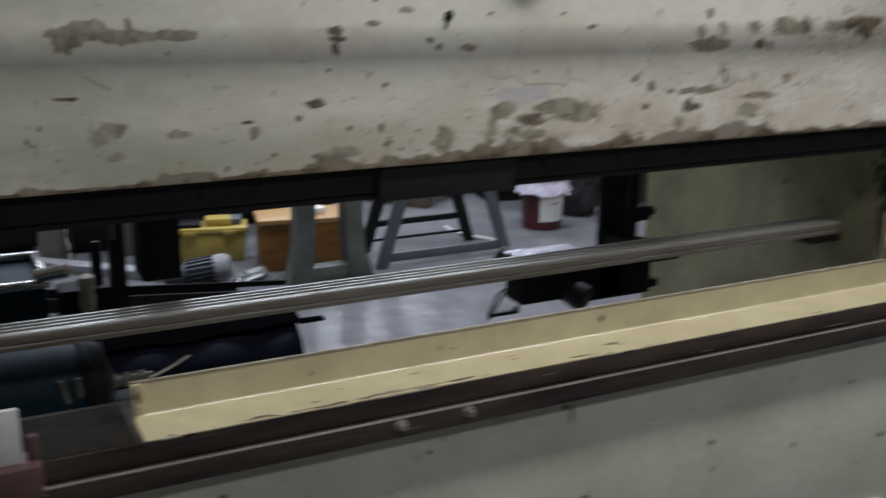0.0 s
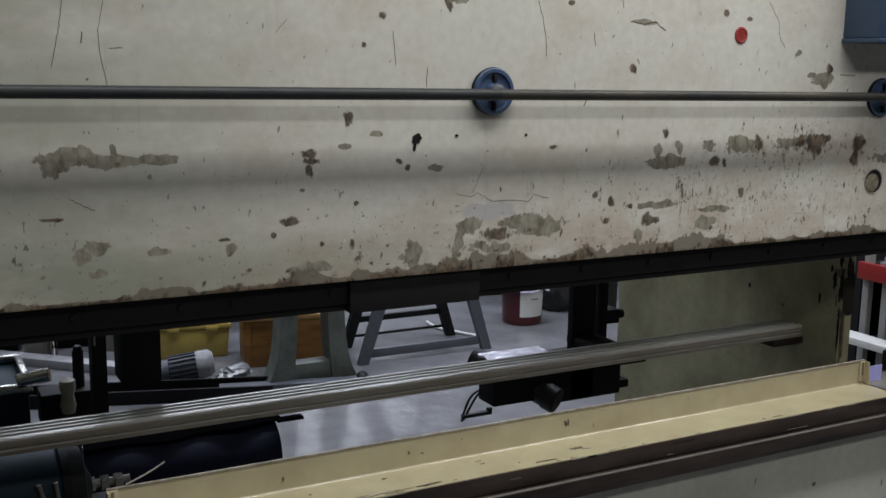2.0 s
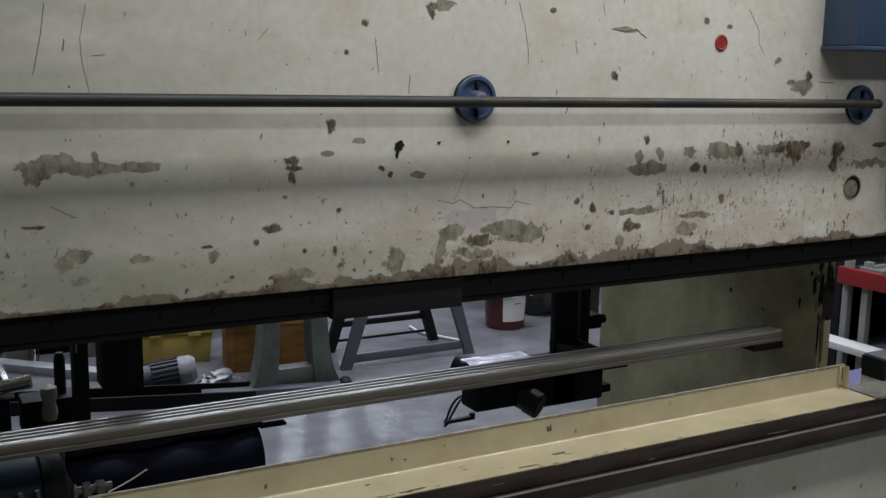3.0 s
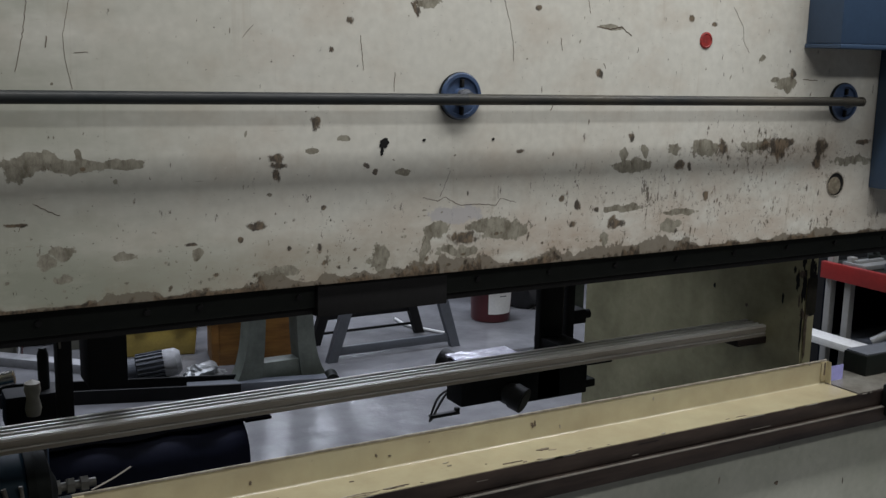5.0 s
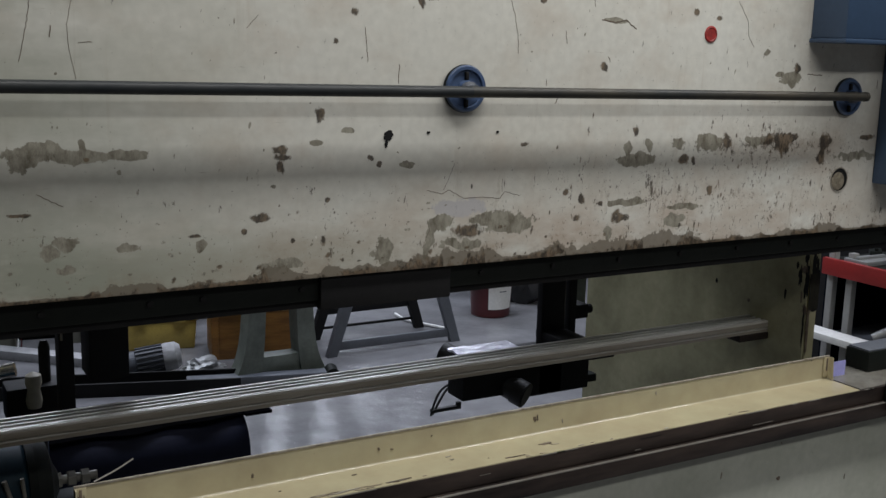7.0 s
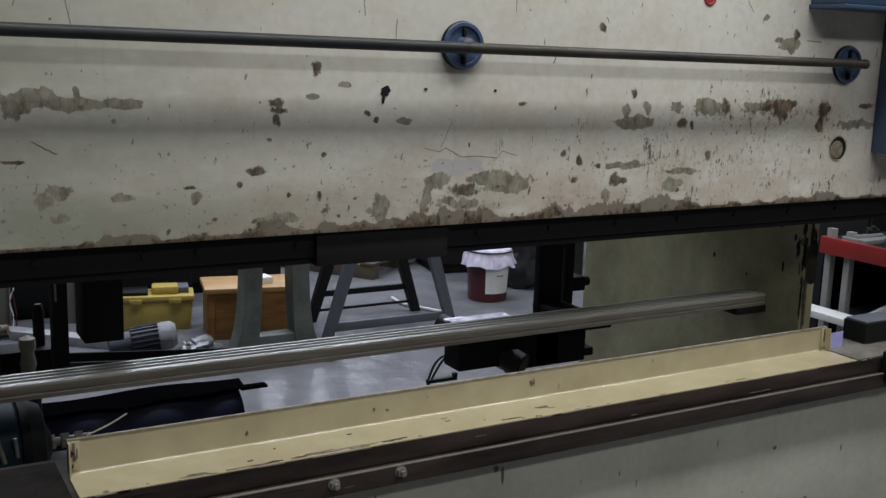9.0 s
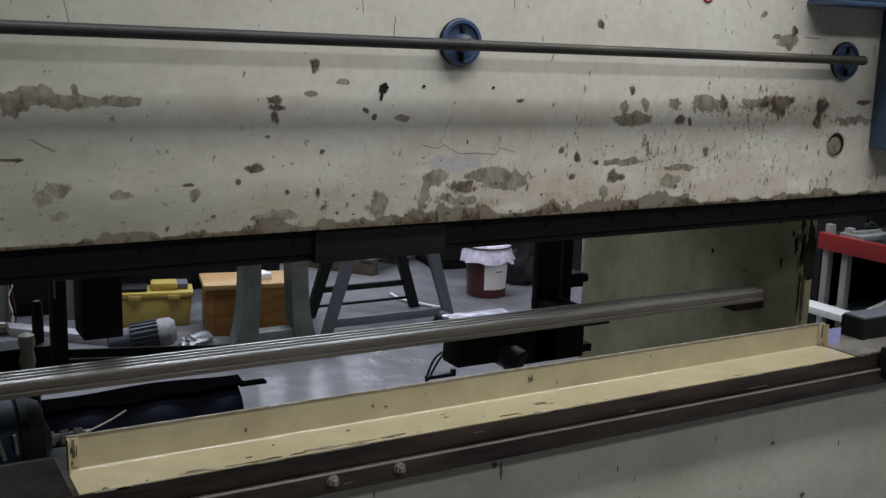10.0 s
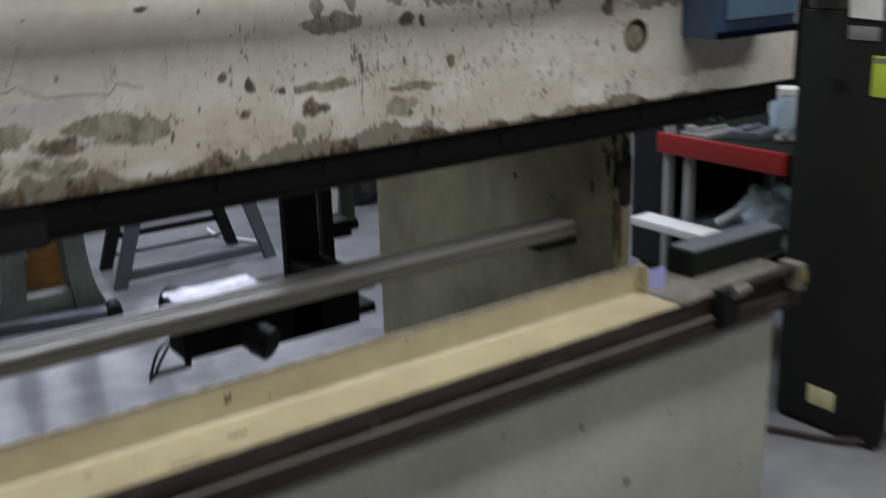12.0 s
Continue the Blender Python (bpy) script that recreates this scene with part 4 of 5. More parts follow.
bm = bmesh.new()
tube(bm, (0.24, 0, 0.63), (0.36, 0, 0.63), 0.012)
for x in (0.25, 0.285, 0.32):
    tube(bm, (x, 0, 0.63), (x + 0.02, 0, 0.63), 0.021, n=6)
part("coupling", bm, WORN, pump, "pipe coupling")
tubepart("brace", (0.12, -0.12, 0.7), (0.135, -0.12, 0.64), 0.006, WORN, pump)
tubepart("brace", (0.16, -0.12, 0.7), (0.165, -0.12, 0.65), 0.005, WORN, pump)
boxpart("back_guard", (-0.5, 0.26, 0.19, 0.2, 0.0, 0.74), DARK, pump, 0.003, "dark steel guard sheet")
boxpart("bracket", (0.25, 0.38, -0.05, 0.05, 0.5, 0.585), DARK, pump, 0.004)
tank = thing("coolant_tank", "teal sheet tank with a bright metal rim", "tank", -0.5, 1.15, 0)
boxpart("body", (-0.4, 0.45, -0.16, 0.16, 0.0, 0.82), TEAL, tank, 0.01)
bm = bmesh.new()
for y in (-0.165, 0.145):
    box(bm, -0.41, 0.46, y, y + 0.02, 0.82, 0.845, 0.004)
box(bm, 0.44, 0.46, -0.145, 0.145, 0.82, 0.845, 0.004)
part("rim", bm, BRIGHT, tank, "bright metal rim")
tubepart("handle", (0.42, -0.18, 0.86), (0.5, -0.2, 0.875), 0.02, BRIGHT, tank)
BEIGECAP = material("off-white plastic", (0.4, 0.37, 0.3), 0.5, 0, (0.25, 0.23, 0.18), 12, 0.7, 60, 0.05)
valve = thing("valve", "off-white capped valve on dark fittings", "valve", 0.06, 1.05, 0)
tubepart("post", (0, 0, 0), (0, 0, 0.78), 0.03, BLACK, valve)
boxpart("manifold", (-0.08, 0.09, -0.05, 0.05, 0.7, 0.8), BLACK, valve, 0.008)
bm = bmesh.new()
lathe(bm, [(0.018, 0), (0.022, 0.02), (0.016, 0.05), (0.022, 0.07), (0.02, 0.09), (0.0, 0.1)], 18, Matrix.Translation((-0.01, -0.06, 0.745)) @ Matrix.Scale(1.05, 4))
part("cap", bm, BEIGECAP, valve, "off-white plastic cap")
bm = bmesh.new()
lathe(bm, [(0.016, 0), (0.016, 0.1), (0.01, 0.12), (0.0, 0.12)], 14, Matrix.Translation((0.03, 0, 0.8)))
part("stem", bm, BLACK, valve)

# navy roll cradle on the floor behind
ROLL = material("dull navy enamel", (0.009, 0.011, 0.026), 0.6, 0, (0.005, 0.006, 0.013), 5, 0.6, 60, 0.1, spec=0.15)
roll = thing("roll_cradle", "navy steel roll cradle lying on the floor", "cradle", 0.65, 1.95, 0)
bm = bmesh.new()
lathe(bm, [(0.0, -0.45), (0.145, -0.45), (0.15, -0.44), (0.15, 0.3), (0.145, 0.31), (0.06, 0.31), (0.055, 0.29), (0.0, 0.29)], 40, Matrix.Translation((0, 0, 0.152)) @ pose(0, 0, 0, 0, 90))
part("drum", bm, ROLL, roll, "navy drum")
bm = bmesh.new()
bmesh.ops.create_grid(bm, x_segments=24, y_segments=6, size=1)
for v in bm.verts:
    u, w = v.co.x, v.co.y
    v.co = Vector((-0.07 + 0.4 * u, -0.05 + 0.05 * w + 0.012 * math.sin(9 * u) * (w < -0.9), 0.31 + 0.01 * w + 0.006 * math.sin(4 * u + w)))
bmesh.ops.solidify(bm, geom=bm.faces[:], thickness=0.006)
box(bm, 0.3, 0.41, -0.12, -0.08, 0.3, 0.312, 0.002)
part("flap", bm, material("dead black sheet", (0.0025, 0.0025, 0.003), 0.9, 0, (0.0015, 0.0015, 0.002), 5, 0.6, 60, 0.1, spec=0.0), roll, "black sheet flap")
for x in (-0.2, 0.2):
    boxpart("chock", (x - 0.03, x + 0.03, -0.12, 0.12, 0.0, 0.02), BLACK, roll, 0.002)
boxpart("end_plate", (-0.485, -0.452, -0.17, 0.16, 0.0, 0.34), BLUE, roll, 0.004, "blue end plate")
beam = thing("floor_beam", "dark grey steel beam lying on the floor", "beam", 1.57, 3.04, 0, -14)
boxpart("bar", (-0.5, 0.24, -0.04, 0.04, 0.0, 0.05), SLATE, beam, 0.006)
tubepart("end_roller", (0.26, -0.05, 0.036), (0.26, 0.05, 0.036), 0.036, DARK, beam)

# yellow tool box
tool = thing("tool_box", "yellow plastic tool box with a dark tray on its lid", "tool box", 1.16, 3.98, 0, -14)
bm = bmesh.new()
box(bm, -0.21, 0.21, -0.1, 0.1, 0.0, 0.17, 0.012)
for v in bm.verts:
    f = 0.93 + 0.07 * v.co.z / 0.17
    v.co.x, v.co.y = v.co.x * f, v.co.y * f
part("body", bm, YELLOW, tool)
boxpart("lid", (-0.22, 0.22, -0.108, 0.108, 0.171, 0.205), YELLOW, tool, 0.01)
boxpart("handle", (-0.02, 0.13, -0.06, 0.06, 0.205, 0.25), YELLOW, tool, 0.014)
boxpart("lid_tray", (0.03, 0.19, -0.04, 0.09, 0.206, 0.24), SLATE, tool, 0.006, "grey lid tray")
boxpart("lid_tray", (-0.21, -0.04, -0.08, 0.08, 0.206, 0.225), BLACK, tool, 0.006, "dark lid tray")
for x in (-0.11, 0.11):
    boxpart("latch", (x - 0.035, x + 0.035, -0.116, -0.106, 0.162, 0.19), YELLOW, tool, 0.004)

# wooden chest
chest = thing("wooden_chest", "orange varnished wooden chest on the floor", "chest", 1.62, 3.66, 0, -12)
boxpart("body", (-0.25, 0.25, -0.15, 0.15, 0.0, 0.269), WOOD, chest, 0.004)
for x in (-0.246, 0.21):
    boxpart("corner_batten", (x, x + 0.036, -0.156, -0.1505, 0.0, 0.268), WOOD, chest, 0.002)
boxpart("lid", (-0.265, 0.265, -0.165, 0.165, 0.27, 0.3), material("pale varnished board", (0.5, 0.3, 0.11), 0.4, 0, (0.36, 0.19, 0.06), 4, 0.8, 50, 0.2, (1, 6, 6)), chest, 0.006, "paler wooden lid")
boxpart("clasp", (-0.015, 0.015, -0.172, -0.166, 0.2, 0.29), ALUMINIUM, chest, 0.002)
slip = thing("paper_stack", "small stack of white papers on the chest", "paper", 1.66, 3.62, 0.3, 8)
boxpart("sheets", (-0.07, 0.07, -0.05, 0.05, 0.0, 0.035), PAPER, slip, 0.002)

# cast machine leg
cast = thing("machine_leg", "grey green cast iron machine leg", "machine leg", 1.58, 3.15, 0)
for d in (-1, 1):
    bm = bmesh.new()
    out, inn = [], []
    for k in range(13):
        t = k / 12
        h = 0.02 + 0.95 * t * t
        out.append((d * (0.175 + 0.1 * math.exp(-h / 0.13)), h))
        inn.append((d * (0.08 + 0.04 * math.exp(-h / 0.2)), h))
    prism(bm, out + inn[::-1], "y", -0.06, 0.06)
    bmesh.ops.bevel(bm, geom=[e for e in bm.edges if abs((e.verts[0].co - e.verts[1].co).y) < 0.01], offset=0.006, segments=2, affect="EDGES")
    part("leg", bm, GREEN, cast)
boxpart("cross_web", (-0.16, 0.16, -0.05, 0.05, 0.03, 0.13), GREEN, cast, 0.01)
boxpart("foot_pad", (-0.27, 0.27, -0.08, 0.08, 0.0, 0.03), GREEN, cast, 0.006)
boxpart("table_pad", (-0.25, 0.25, -0.1, 0.25, 0.97, 1.05), GREEN, cast, 0.01)

# slate stand
stand = thing("steel_stand", "slate grey steel stand with splayed legs", "stand", 2.39, 3.5, 0)
for x, y, mat in ((-0.41, -0.15, SLATE), (0.41, -0.15, SLATE), (0.36, 0.22, BLACK), (-0.36, 0.22, BLACK)):
    bm = bmesh.new()
    s = 1 if x > 0 else -1
    prism(bm, [(x - 0.03, 0.0), (x + 0.03, 0.0), (x - s * 0.3 + 0.042, 0.95), (x - s * 0.3 - 0.042, 0.95)], "y", y - 0.02, y + 0.02)
    part("leg", bm, mat, stand)
boxpart("stretcher", (-0.39, 0.39, -0.16, -0.135, 0.035, 0.085), SLATE, stand, 0.003)
boxpart("stretcher", (-0.34, 0.34, 0.21, 0.235, 0.15, 0.185), BLACK, stand, 0.003)
boxpart("stretcher", (-0.36, 0.36, 0.23, 0.245, 0.055, 0.07), BLACK, stand, 0.002)
boxpart("top", (-0.2, 0.2, -0.2, 0.28, 0.95, 1.0), SLATE, stand, 0.004)
plate = thing("plastic_wrap", "shiny crumpled plastic wrap on the gauge drive", "wrap", 1.42, 0.81, 0.776, 0)
bm = bmesh.new()
bmesh.ops.create_grid(bm, x_segments=18, y_segments=10, size=1)
for v in bm.verts:
    v.co = Vector((v.co.x * 0.115, v.co.y * 0.052, 0.022 + 0.005 * noise.noise(Vector((v.co.x * 3, v.co.y * 2, 1)))))
bmesh.ops.solidify(bm, geom=bm.faces[:], thickness=0.006)
part("sheet", bm, material("bright plastic wrap", (0.85, 0.84, 0.92), 0.2, 0.3, (0.4, 0.4, 0.46), 22, 1.0, 40, 0.3), plate)
boxpart("base", (-0.11, 0.1, -0.046, 0.046, 0.0, 0.016), BLACK, plate, 0.003)
cord = thing("cord", "dirty white cord lying by the stand", "cord", 2.85, 3.75, 0)
bm = bmesh.new()
sweep(bm, [(-0.1, 0.3, 0.01), (-0.12, 0.12, 0.012), (-0.05, -0.02, 0.012), (0.05, -0.2, 0.01)], 0.01)
part("strand", bm, WHITE, cord)

# pail with a bag
pail = thing("pail", "maroon plastic pail lined with a white bag", "pail", 3.36, 3.83, 0)
bm = bmesh.new()
lathe(bm, [(0.125, 0.0), (0.131, 0.006), (0.145, 0.3), (0.15, 0.305), (0.15, 0.325), (0.14, 0.33)], 36)
part("bucket", bm, MAROON, pail)
bm = bmesh.new()
for r0, z0, r1, z1 in ((0.136, 0.06, 0.1455, 0.25),):
    rows = [[bm.verts.new((r * math.cos(a), r * math.sin(a), z)) for a in [radians(-128 + 8.5 * k) for k in range(10)]] for r, z in ((r0, z0), ((r0 + r1) / 2 + 0.001, (z0 + z1) / 2), (r1, z1))]
    for p, q in zip(rows, rows[1:]):
        for k in range(9):
            bm.faces.new((p[k], p[k + 1], q[k + 1], q[k]))
part("label", bm, PAPER, pail, "white printed label")
bm = bmesh.new()
n = 96
rings = []
for i, (r, z) in enumerate(((0.02, 0.372), (0.09, 0.362), (0.13, 0.357), (0.146, 0.355), (0.15, 0.354), (0.154, 0.345), (0.159, 0.32), (0.168, 0.285), (0.174, 0.262), (0.178, 0.24))):
    ring = []
    f = max(0, i - 4) / 6
    for k in range(n):
        a = 2 * math.pi * k / n
        c, d = math.cos(a), math.sin(a)
        w = f * (0.036 * abs(noise.noise(Vector((2.6 * c, 2.6 * d, 0.12 * i)))) + 0.012 * noise.noise(Vector((5.5 * c, 5.5 * d, 0.3 * i + 4))) - 0.004)
        dz = f * 0.03 * noise.noise(Vector((2 * c, 2 * d, 7))) + (0.05 * noise.noise(Vector((c, d, 3 + i))) if i < 2 else 0)
        ring.append(bm.verts.new(((r + w) * c, (r + w) * d, z + dz)))
    rings.append(ring)
bm.faces.new(rings[0])
for p, q in zip(rings, rings[1:]):
    for k in range(n):
        bm.faces.new((p[k], p[(k + 1) % n], q[(k + 1) % n], q[k]))
part("bag", bm, BAG, pail, "crumpled white bag over the rim", 35)
bm = bmesh.new()
lathe(bm, [(0.16, 0.334), (0.1655, 0.339), (0.16, 0.344), (0.156, 0.339), (0.16, 0.334)], 48)
part("hoop", bm, BLACK, pail, "black wire hoop")
boxpart("print_bar", (-0.02, 0.03, -0.1465, -0.1445, 0.18, 0.186), SLATE, pail, 0.0005)


def lump(bm, centre, size, seed, rough=0.25):
    r = bmesh.ops.create_icosphere(bm, subdivisions=4, radius=1)
    for v in r["verts"]:
        d = 1 + rough * noise.noise(v.co * 1.7 + Vector((seed, 0, 0))) + rough * 0.5 * noise.noise(v.co * 4 + Vector((0, seed, 0)))
        v.co = Vector((centre[0] + v.co.x * size[0] * d, centre[1] + v.co.y * size[1] * d, max(0.0, centre[2] + v.co.z * size[2] * d)))


bags = thing("rubbish_bag", "black plastic rubbish bag slumped on the floor", "bag", 3.78, 4.05, 0)
bm = bmesh.new()
lump(bm, (0, 0, 0.19), (0.17, 0.15, 0.23), 3)
part("sack", bm, RUBBER, bags)
bm = bmesh.new()
lump(bm, (0.0, -0.02, 0.42), (0.05, 0.05, 0.06), 8, 0.5)
part("knot", bm, RUBBER, bags)

# grey motor and boards on the floor
mot = thing("electric_motor", "grey finned electric motor with a white end cover", "motor", 0.98, 3.42, 0.0, -12)
boxpart("foot", (-0.12, 0.08, -0.06, 0.06, 0.0, 0.03), SLATE, mot, 0.004)
lean = Matrix.Translation((-0.02, 0, 0.09)) @ Matrix.Rotation(radians(-8), 4, "Y")
m = lean @ pose(0, 0, 0, 0, 90)
bm = bmesh.new()
lathe(bm, [(0.03, -0.19), (0.058, -0.18), (0.06, -0.07), (0.066, -0.065), (0.066, 0.08), (0.03, 0.09)], 28, m)
part("housing", bm, SLATE, mot)
for k in range(18):
    bm = bmesh.new()
    q = lean @ Matrix.Rotation(2 * math.pi * k / 18, 4, "X")
    bmesh.ops.create_cube(bm, size=1, matrix=q @ Matrix.Translation((0.005, 0, 0.07)) @ Matrix.Diagonal((0.14, 0.006, 0.014, 1)))
    part("fin", bm, SLATE, mot)
bm = bmesh.new()
lathe(bm, [(0.072, 0.075), (0.076, 0.09), (0.074, 0.14), (0.055, 0.165), (0.0, 0.17)], 28, m)
part("end_cover", bm, POSTWHITE, mot, "white end cover")
cloth = thing("plastic_sheet", "clear crumpled plastic sheet on the floor", "sheet", 1.25, 3.42, 0)
bm = bmesh.new()
lump(bm, (0, 0, 0.01), (0.11, 0.08, 0.05), 12, 0.5)
part("film", bm, ALUMINIUM, cloth)
board = thing("white_board", "long white board lying on the floor", "board", 0.6, 3.86, 0, -42)
boxpart("plank", (-0.9, 0.36, -0.05, 0.05, 0.0, 0.05), POSTWHITE, board, 0.003)
joist = thing("black_channel", "black steel channel lying on the floor", "channel", 0.75, 3.25, 0, -17)
bm = bmesh.new()
prism(bm, [(-0.09, 0), (0.09, 0), (0.09, 0.07), (0.075, 0.07), (0.075, 0.02), (-0.075, 0.02), (-0.075, 0.07), (-0.09, 0.07)], "x", -1.3, 0.62)
part("web", bm, BLACK, joist)

# dark machines and cabinets further back
def dark_cabinet(x, y, w, d, h, turn, mat, label):
    c = thing("storage_cabinet", label, "cabinet", x, y, 0, turn, "cabinets at the back")
    boxpart("body", (-w / 2, w / 2, -d / 2, d / 2, 0.06, h), mat, c, 0.008)
    boxpart("plinth", (-w / 2 + 0.03, w / 2 - 0.03, -d / 2 + 0.03, d / 2 - 0.03, 0, 0.06), BLACK, c, 0)
    for k in (-1, 1):
        boxpart("door", (min(0.004 * k, k * (w / 2 - 0.01)), max(0.004 * k, k * (w / 2 - 0.01)), -d / 2 - 0.018, -d / 2 - 0.001, 0.08, h - 0.02), mat, c, 0.004)
        boxpart("handle", (k * 0.04 - 0.008, k * 0.04 + 0.008, -d / 2 - 0.035, -d / 2 - 0.018, h * 0.5, h * 0.5 + 0.1), DARK, c, 0.003)
    return c


dark_cabinet(0.95, 4.6, 1.1, 0.5, 0.78, -6, BLACK, "low black steel storage cabinet at the back of the shop")
dark_cabinet(-0.3, 4.75, 1.2, 0.5, 0.78, -6, BLACK, "low black steel storage cabinet near the white board")
dark_cabinet(1.88, 4.9, 0.66, 0.5, 0.74, -6, CABINET, "low charcoal steel storage cabinet at the back of the shop")
dark_cabinet(4.0, 4.75, 1.2, 0.5, 0.8, -10, BLACK, "low black steel storage cabinet behind the pail")
for x, w in ((0.725, 0.045), (0.33, 0.075)):
    panel = thing("beige_panel", "narrow beige steel panel leaning on a dark cabinet", "panel", x, 4.24, 0, -6, "panels by the cabinets")
    boxpart("sheet", (-w, w, -0.01, 0.01, 0.0, 0.5), BEIGE, panel, 0.003)
    boxpart("fold", (w - 0.01, w, -0.03, -0.01, 0.0, 0.5), BEIGE, panel, 0.002)
wires = thing("loose_wires", "pink and white wires hanging loose", "wires", 0.385, 4.1, 0)
for k, mat in enumerate((WHITE, MAROON)):
    bm = bmesh.new()
    sweep(bm, [(0.02 * k, 0, 0.0), (0.02 + 0.015 * k, 0, 0.1), (-0.01 + 0.03 * k, 0, 0.2), (0.03 - 0.02 * k, 0, 0.28), (0.0, 0.0, 0.31), (-0.03, 0.02, 0.32)], 0.004)
    part("wire", bm, mat, wires)
# added cabinet, its black gives the dim space behind the red shelf
dark_cabinet(4.6, 1.7, 1.0, 0.5, 1.5, 0, BLACK, "added black cabinet that darkens the space behind the red shelf")
rug = thing("pallet", "dusty brown wooden pallet on the floor", "pallet", 3.0, 5.3, 0, 35)
for k in range(7):
    boxpart("plank", (-0.5, 0.5, -0.5 + k * 0.145, -0.39 + k * 0.145, 0.1, 0.12), CARDBOARD, rug, 0.003)
for k in (-0.45, 0.0, 0.45):
    boxpart("runner", (k - 0.04, k + 0.04, -0.5, 0.48, 0.0, 0.1), CARDBOARD, rug, 0.003)

# red shelf unit beyond the frame
POST = material("dusty white post paint", (0.27, 0.267, 0.26), 0.55, 0, (0.24, 0.235, 0.22), 6, 0.6, 60, 0.08)
shelf = thing("shelf_unit", "red steel shelf on dusty white posts", "shelf", 3.57, 0.79, 0.0)
boxpart("beam", (-0.27, -0.245, -0.283, 0.275, 0.842, 0.915), RED, shelf, 0.004, "red steel beam")
boxpart("deck", (-0.2445, 0.4, -0.283, 0.275, 0.885, 0.908), DARK, shelf, 0.002, "dark steel deck")
for x, y in ((-0.225, 0.25), (-0.225, 0.15), (0.375, 0.25), (-0.1, -0.26), (0.3, -0.26)):
    boxpart("post", (x - 0.016, x + 0.016, y - 0.016, y + 0.016, 0.0, 0.95 if y > 0 else 1.1), POST, shelf, 0.003)
boxpart("lower_shelf", (-0.3, 0.38, -0.26, 0.25, 0.56, 0.58), SLATE, shelf, 0.003, "grey lower shelf")
boxpart("front_board", (-0.4, -0.3, -0.1, 0.27, 0.588, 0.618), WHITE, shelf, 0.003, "white front board")
# added dark panel that stands for the shade behind the shelf
boxpart("shade_panel", (-0.22, 0.39, 0.28, 0.29, 0.05, 0.83), NAVY, shelf, 0)
for k, (x, y, w, d, h, mat) in enumerate(((-0.1, 0.12, 0.2, 0.12, 0.02, ALUMINIUM), (-0.02, 0.0, 0.16, 0.12, 0.03, SLATE), (0.05, -0.1, 0.22, 0.08, 0.015, BRIGHT), (0.0, 0.18, 0.1, 0.05, 0.04, DARK))):
    t = thing("steel_offcut", "flat steel offcut lying on the red shelf", "offcut", 3.52 + x, 0.79 + y, 0.908, 14 * k, "offcuts on the shelf")
    boxpart("plate", (-w / 2, w / 2, -d / 2, d / 2, 0, h), mat, t, 0.003)
    boxpart("rib", (-w / 2 + 0.01, w / 2 - 0.02, -0.008, 0.008, h, h + 0.012), mat, t, 0.002)
jar = thing("jar", "pale blue clear jar with a dark lid band on the shelf", "jar", 3.7, 0.8, 0.908)
bm = bmesh.new()
lathe(bm, [(0.05, 0), (0.056, 0.008), (0.056, 0.11), (0.045, 0.13)], 28)
part("glass", bm, PALE, jar)
bm = bmesh.new()
lathe(bm, [(0.047, 0.13), (0.05, 0.132), (0.05, 0.155), (0.0, 0.157)], 28)
part("lid", bm, WHITE, jar)
bundle = thing("wrapped_bundle", "pale blue plastic wrapped bundle on the lower board", "bundle", 3.5, 0.7, 0.58)
bm = bmesh.new()
lump(bm, (0.02, 0, 0.07), (0.13, 0.1, 0.085), 5, 0.4)
part("wrap", bm, PALE, bundle)
tubepart("grip", (-0.16, 0.1, 0.03), (-0.06, 0.02, 0.11), 0.02, ALUMINIUM, bundle, 0.016)

# electrical cabinet
CASING = material("drab casing paint", (0.115, 0.11, 0.09), 0.6, 0, (0.07, 0.066, 0.054), 4, 0.8, 60, 0.1)
cab = thing("electrical_cabinet", "tall charcoal steel electrical cabinet with stickers", "cabinet", 3.4, 0.305, 0)
boxpart("body", (-0.1, -0.04, -0.212, 0.17, 0.02, 1.38), CABINET, cab, 0.008)
boxpart("plinth", (-0.09, -0.045, -0.2, 0.16, 0.0, 0.02), BLACK, cab, 0)
boxpart("warning_sticker", (-0.1035, -0.1005, -0.185, -0.09, 1.137, 1.257), LIME, cab, 0.0005, "lime warning sticker")
boxpart("print_bar", (-0.1045, -0.1036, -0.18, -0.095, 1.236, 1.252), GREEN, cab, 0)
boxpart("rating_plate", (-0.1035, -0.1005, -0.055, 0.045, 0.09, 0.155), material("cream rating plate", (0.5, 0.48, 0.28), 0.6, 0, (0.4, 0.38, 0.2), 12, 0.5, 60, 0.02), cab, 0.0005, "cream rating plate")
boxpart("name_plate", (-0.1035, -0.1005, -0.1, 0.0, 1.3, 1.34), ALUMINIUM, cab, 0.0005)
tubepart("lock", (-0.115, 0.02, 1.17), (-0.1, 0.02, 1.17), 0.016, BLACK, cab)
boxpart("upper_box", (-0.08, -0.03, -0.2, 0.165, 1.382, 1.9), CASING, cab, 0.01, "beige upper housing")
bm = bmesh.new()
prism(bm, [(-0.11, 1.36), (0.0, 1.365), (0.012, 1.56), (-0.095, 1.56)], "x", -0.106, -0.1045)
part("paper_tag", bm, PAPER, cab, "hanging white paper tag")
handset = thing("pendant", "black pendant control hung by the cabinet", "control", 3.28, 0.41, 1.44)
boxpart("body", (-0.03, 0.03, -0.07, 0.08, 0.0, 0.2), BLACK, handset, 0.01)
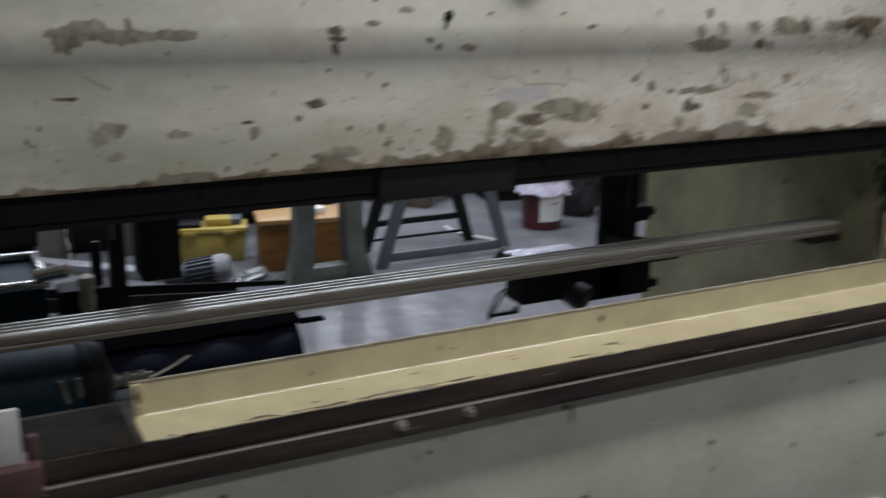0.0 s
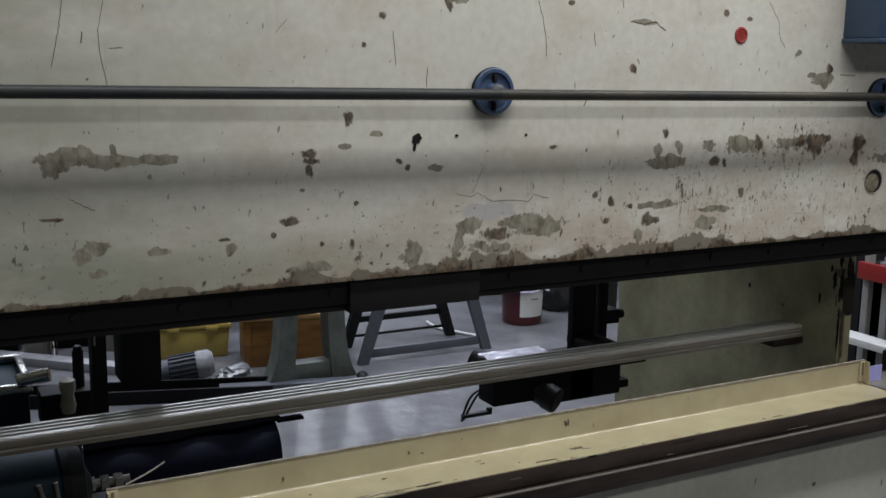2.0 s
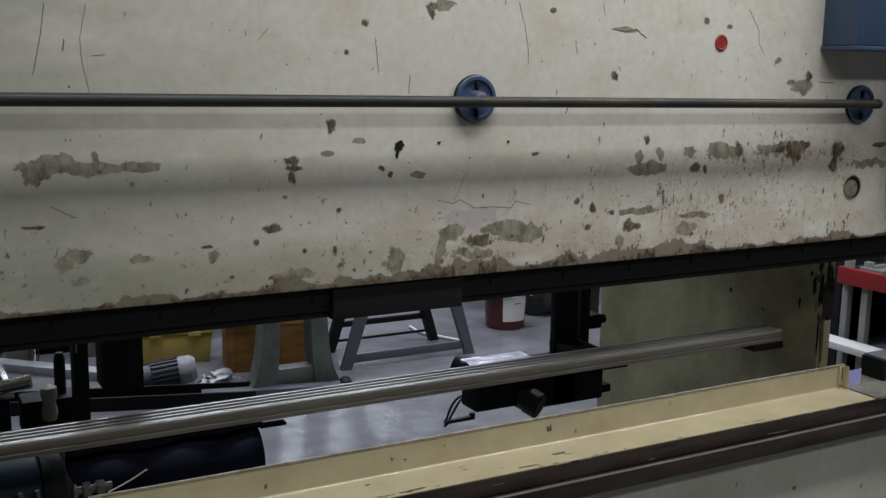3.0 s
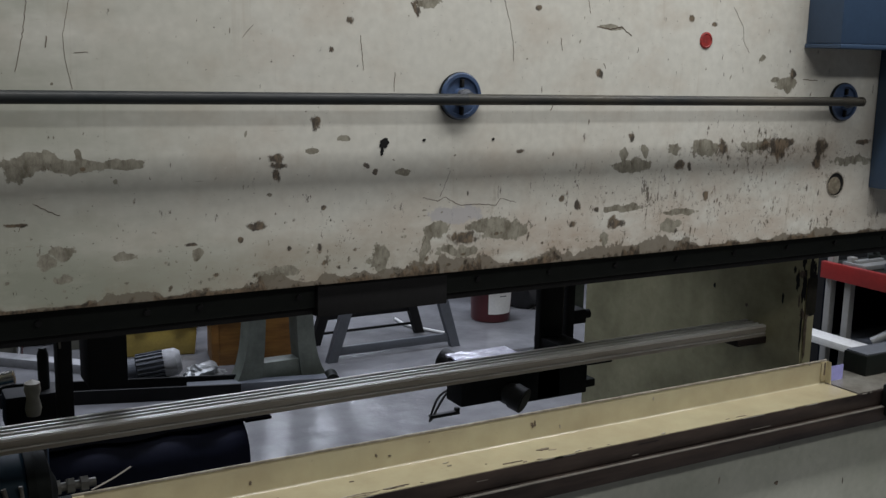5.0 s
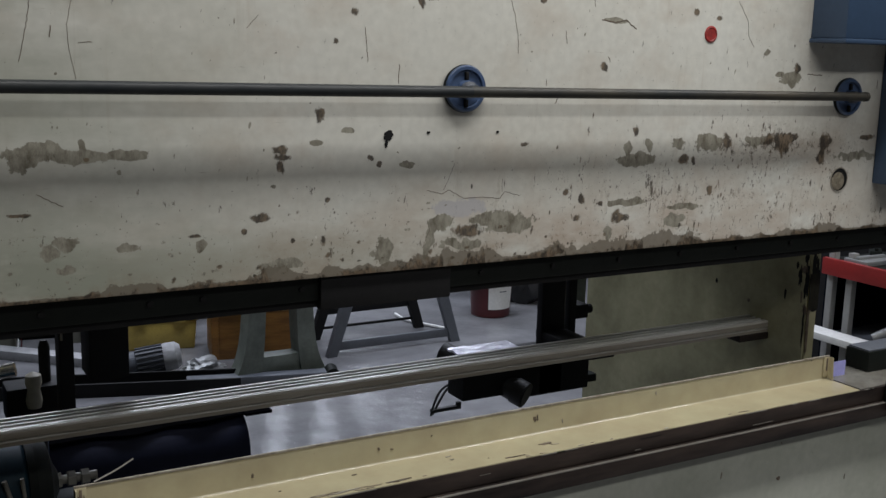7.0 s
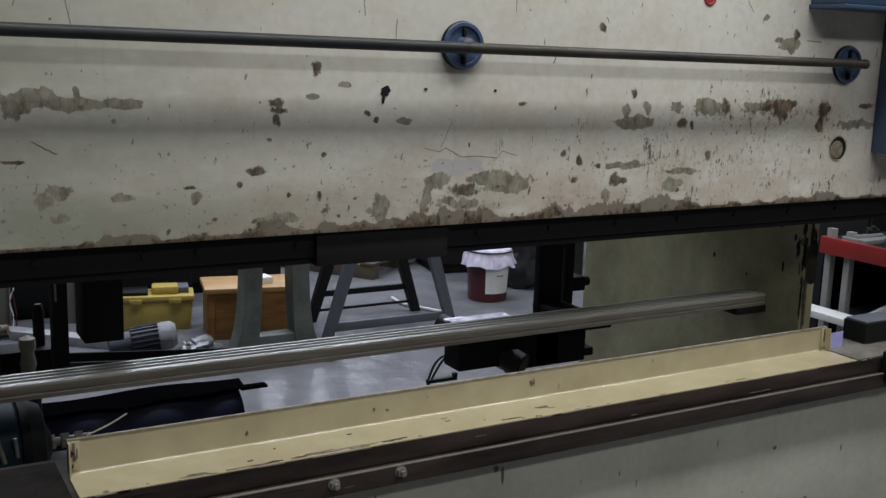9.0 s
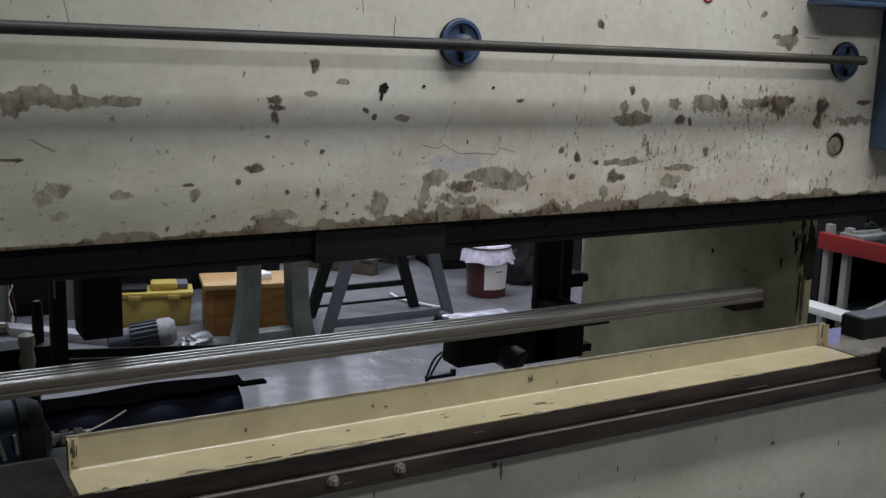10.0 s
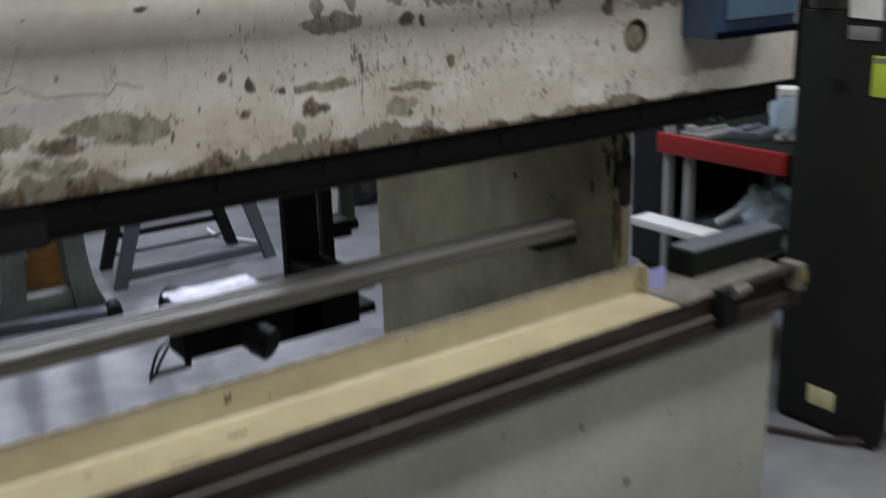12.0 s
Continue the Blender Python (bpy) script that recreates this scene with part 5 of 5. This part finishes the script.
boxpart("face", (-0.034, -0.0295, -0.05, 0.06, 0.06, 0.18), SLATE, handset, 0.003)
boxpart("bracket", (0.02, 0.06, -0.02, 0.02, 0.05, 0.12), DARK, handset, 0.003)
floor_cable = thing("floor_cable", "reddish brown cable looping along the floor", "cable", 3.2, 0.3, 0)
bm = bmesh.new()
sweep(bm, [(-0.1, 0.2, 0.012), (-0.02, 0.08, 0.012), (0.06, -0.1, 0.012), (0.17, -0.24, 0.04), (0.3, -0.3, 0.2), (0.42, -0.3, 0.5)], 0.012)
part("sheath", bm, material("red brown rubber", (0.03, 0.015, 0.013), 0.5, 0, (0.015, 0.01, 0.009), 12, 0.6, 60, 0.1), floor_cable)
foot = thing("pedal", "dark cast foot pedal on the floor", "pedal", 3.5, -0.04, 0, 20)
bm = bmesh.new()
lump(bm, (0, 0, 0.03), (0.1, 0.07, 0.05), 9, 0.15)
part("shell", bm, BLACK, foot)
tubepart("lever", (0.02, 0, 0.05), (-0.06, 0.03, 0.55), 0.016, BLACK, foot)

# yellow cart and dark machine past the cabinet
cart = thing("yellow_cart", "yellow steel cart with a dark panel", "cart", 4.15, 0.28, 0)
boxpart("body", (-0.14, 0.2, -0.25, 0.24, 0.06, 0.5), material("dull yellow paint", (0.3, 0.26, 0.06), 0.5, 0, (0.16, 0.14, 0.04), 6, 0.8, 60, 0.1), cart, 0.012)
# no hollow here: a flat black sheet paints the shade under the top rail
boxpart("recess_shade", (-0.146, -0.141, -0.19, 0.18, 0.41, 0.475), BLACK, cart, 0.002, "flat black sheet painting recess shade under the top rail")
boxpart("panel", (-0.147, -0.141, -0.16, 0.15, 0.24, 0.395), material("pale yellow panel", (0.36, 0.33, 0.14), 0.55, 0, (0.2, 0.18, 0.07), 9, 0.8, 60, 0.1), cart, 0.003, "pale yellow front panel")
boxpart("label", (-0.147, -0.141, -0.1, 0.2, 0.09, 0.21), LIME, cart, 0.002, "lime lower label")
for k in range(2):
    boxpart("print_bar", (-0.1495, -0.1472, -0.04, 0.14, 0.12 + 0.045 * k, 0.14 + 0.045 * k), BLACK, cart, 0)
for y in (-0.235, 0.0, 0.215):
    boxpart("upright", (-0.158, -0.141, y - 0.014, y + 0.014, 0.07, 0.5), material("worn yellow post", (0.26, 0.22, 0.05), 0.5, 0, (0.1, 0.085, 0.03), 12, 0.9, 60, 0.1), cart, 0.003)
for y in (-0.2, 0.19):
    tubepart("wheel", (-0.1, y, 0.06), (-0.05, y, 0.06), 0.06, RUBBER, cart)
    tubepart("rail", (-0.13, y, 0.5), (-0.13, y, 0.62), 0.012, YELLOW, cart)
mach = thing("dark_machine", "dark grey machine column beyond the cabinet", "machine", 4.35, 0.2, 0)
boxpart("column", (-0.1, 0.4, -0.4, 0.56, 0.0, 1.02), BLACK, mach, 0.01)
boxpart("head", (-0.3, 0.4, -0.5, 0.36, 1.02, 2.0), BLACK, mach, 0.02)
boxpart("edge_trim", (-0.315, -0.301, 0.25, 0.31, 1.03, 1.9), WORN, mach, 0.003)
tubepart("dial", (-0.325, 0.12, 1.12), (-0.301, 0.12, 1.12), 0.03, ALUMINIUM, mach)
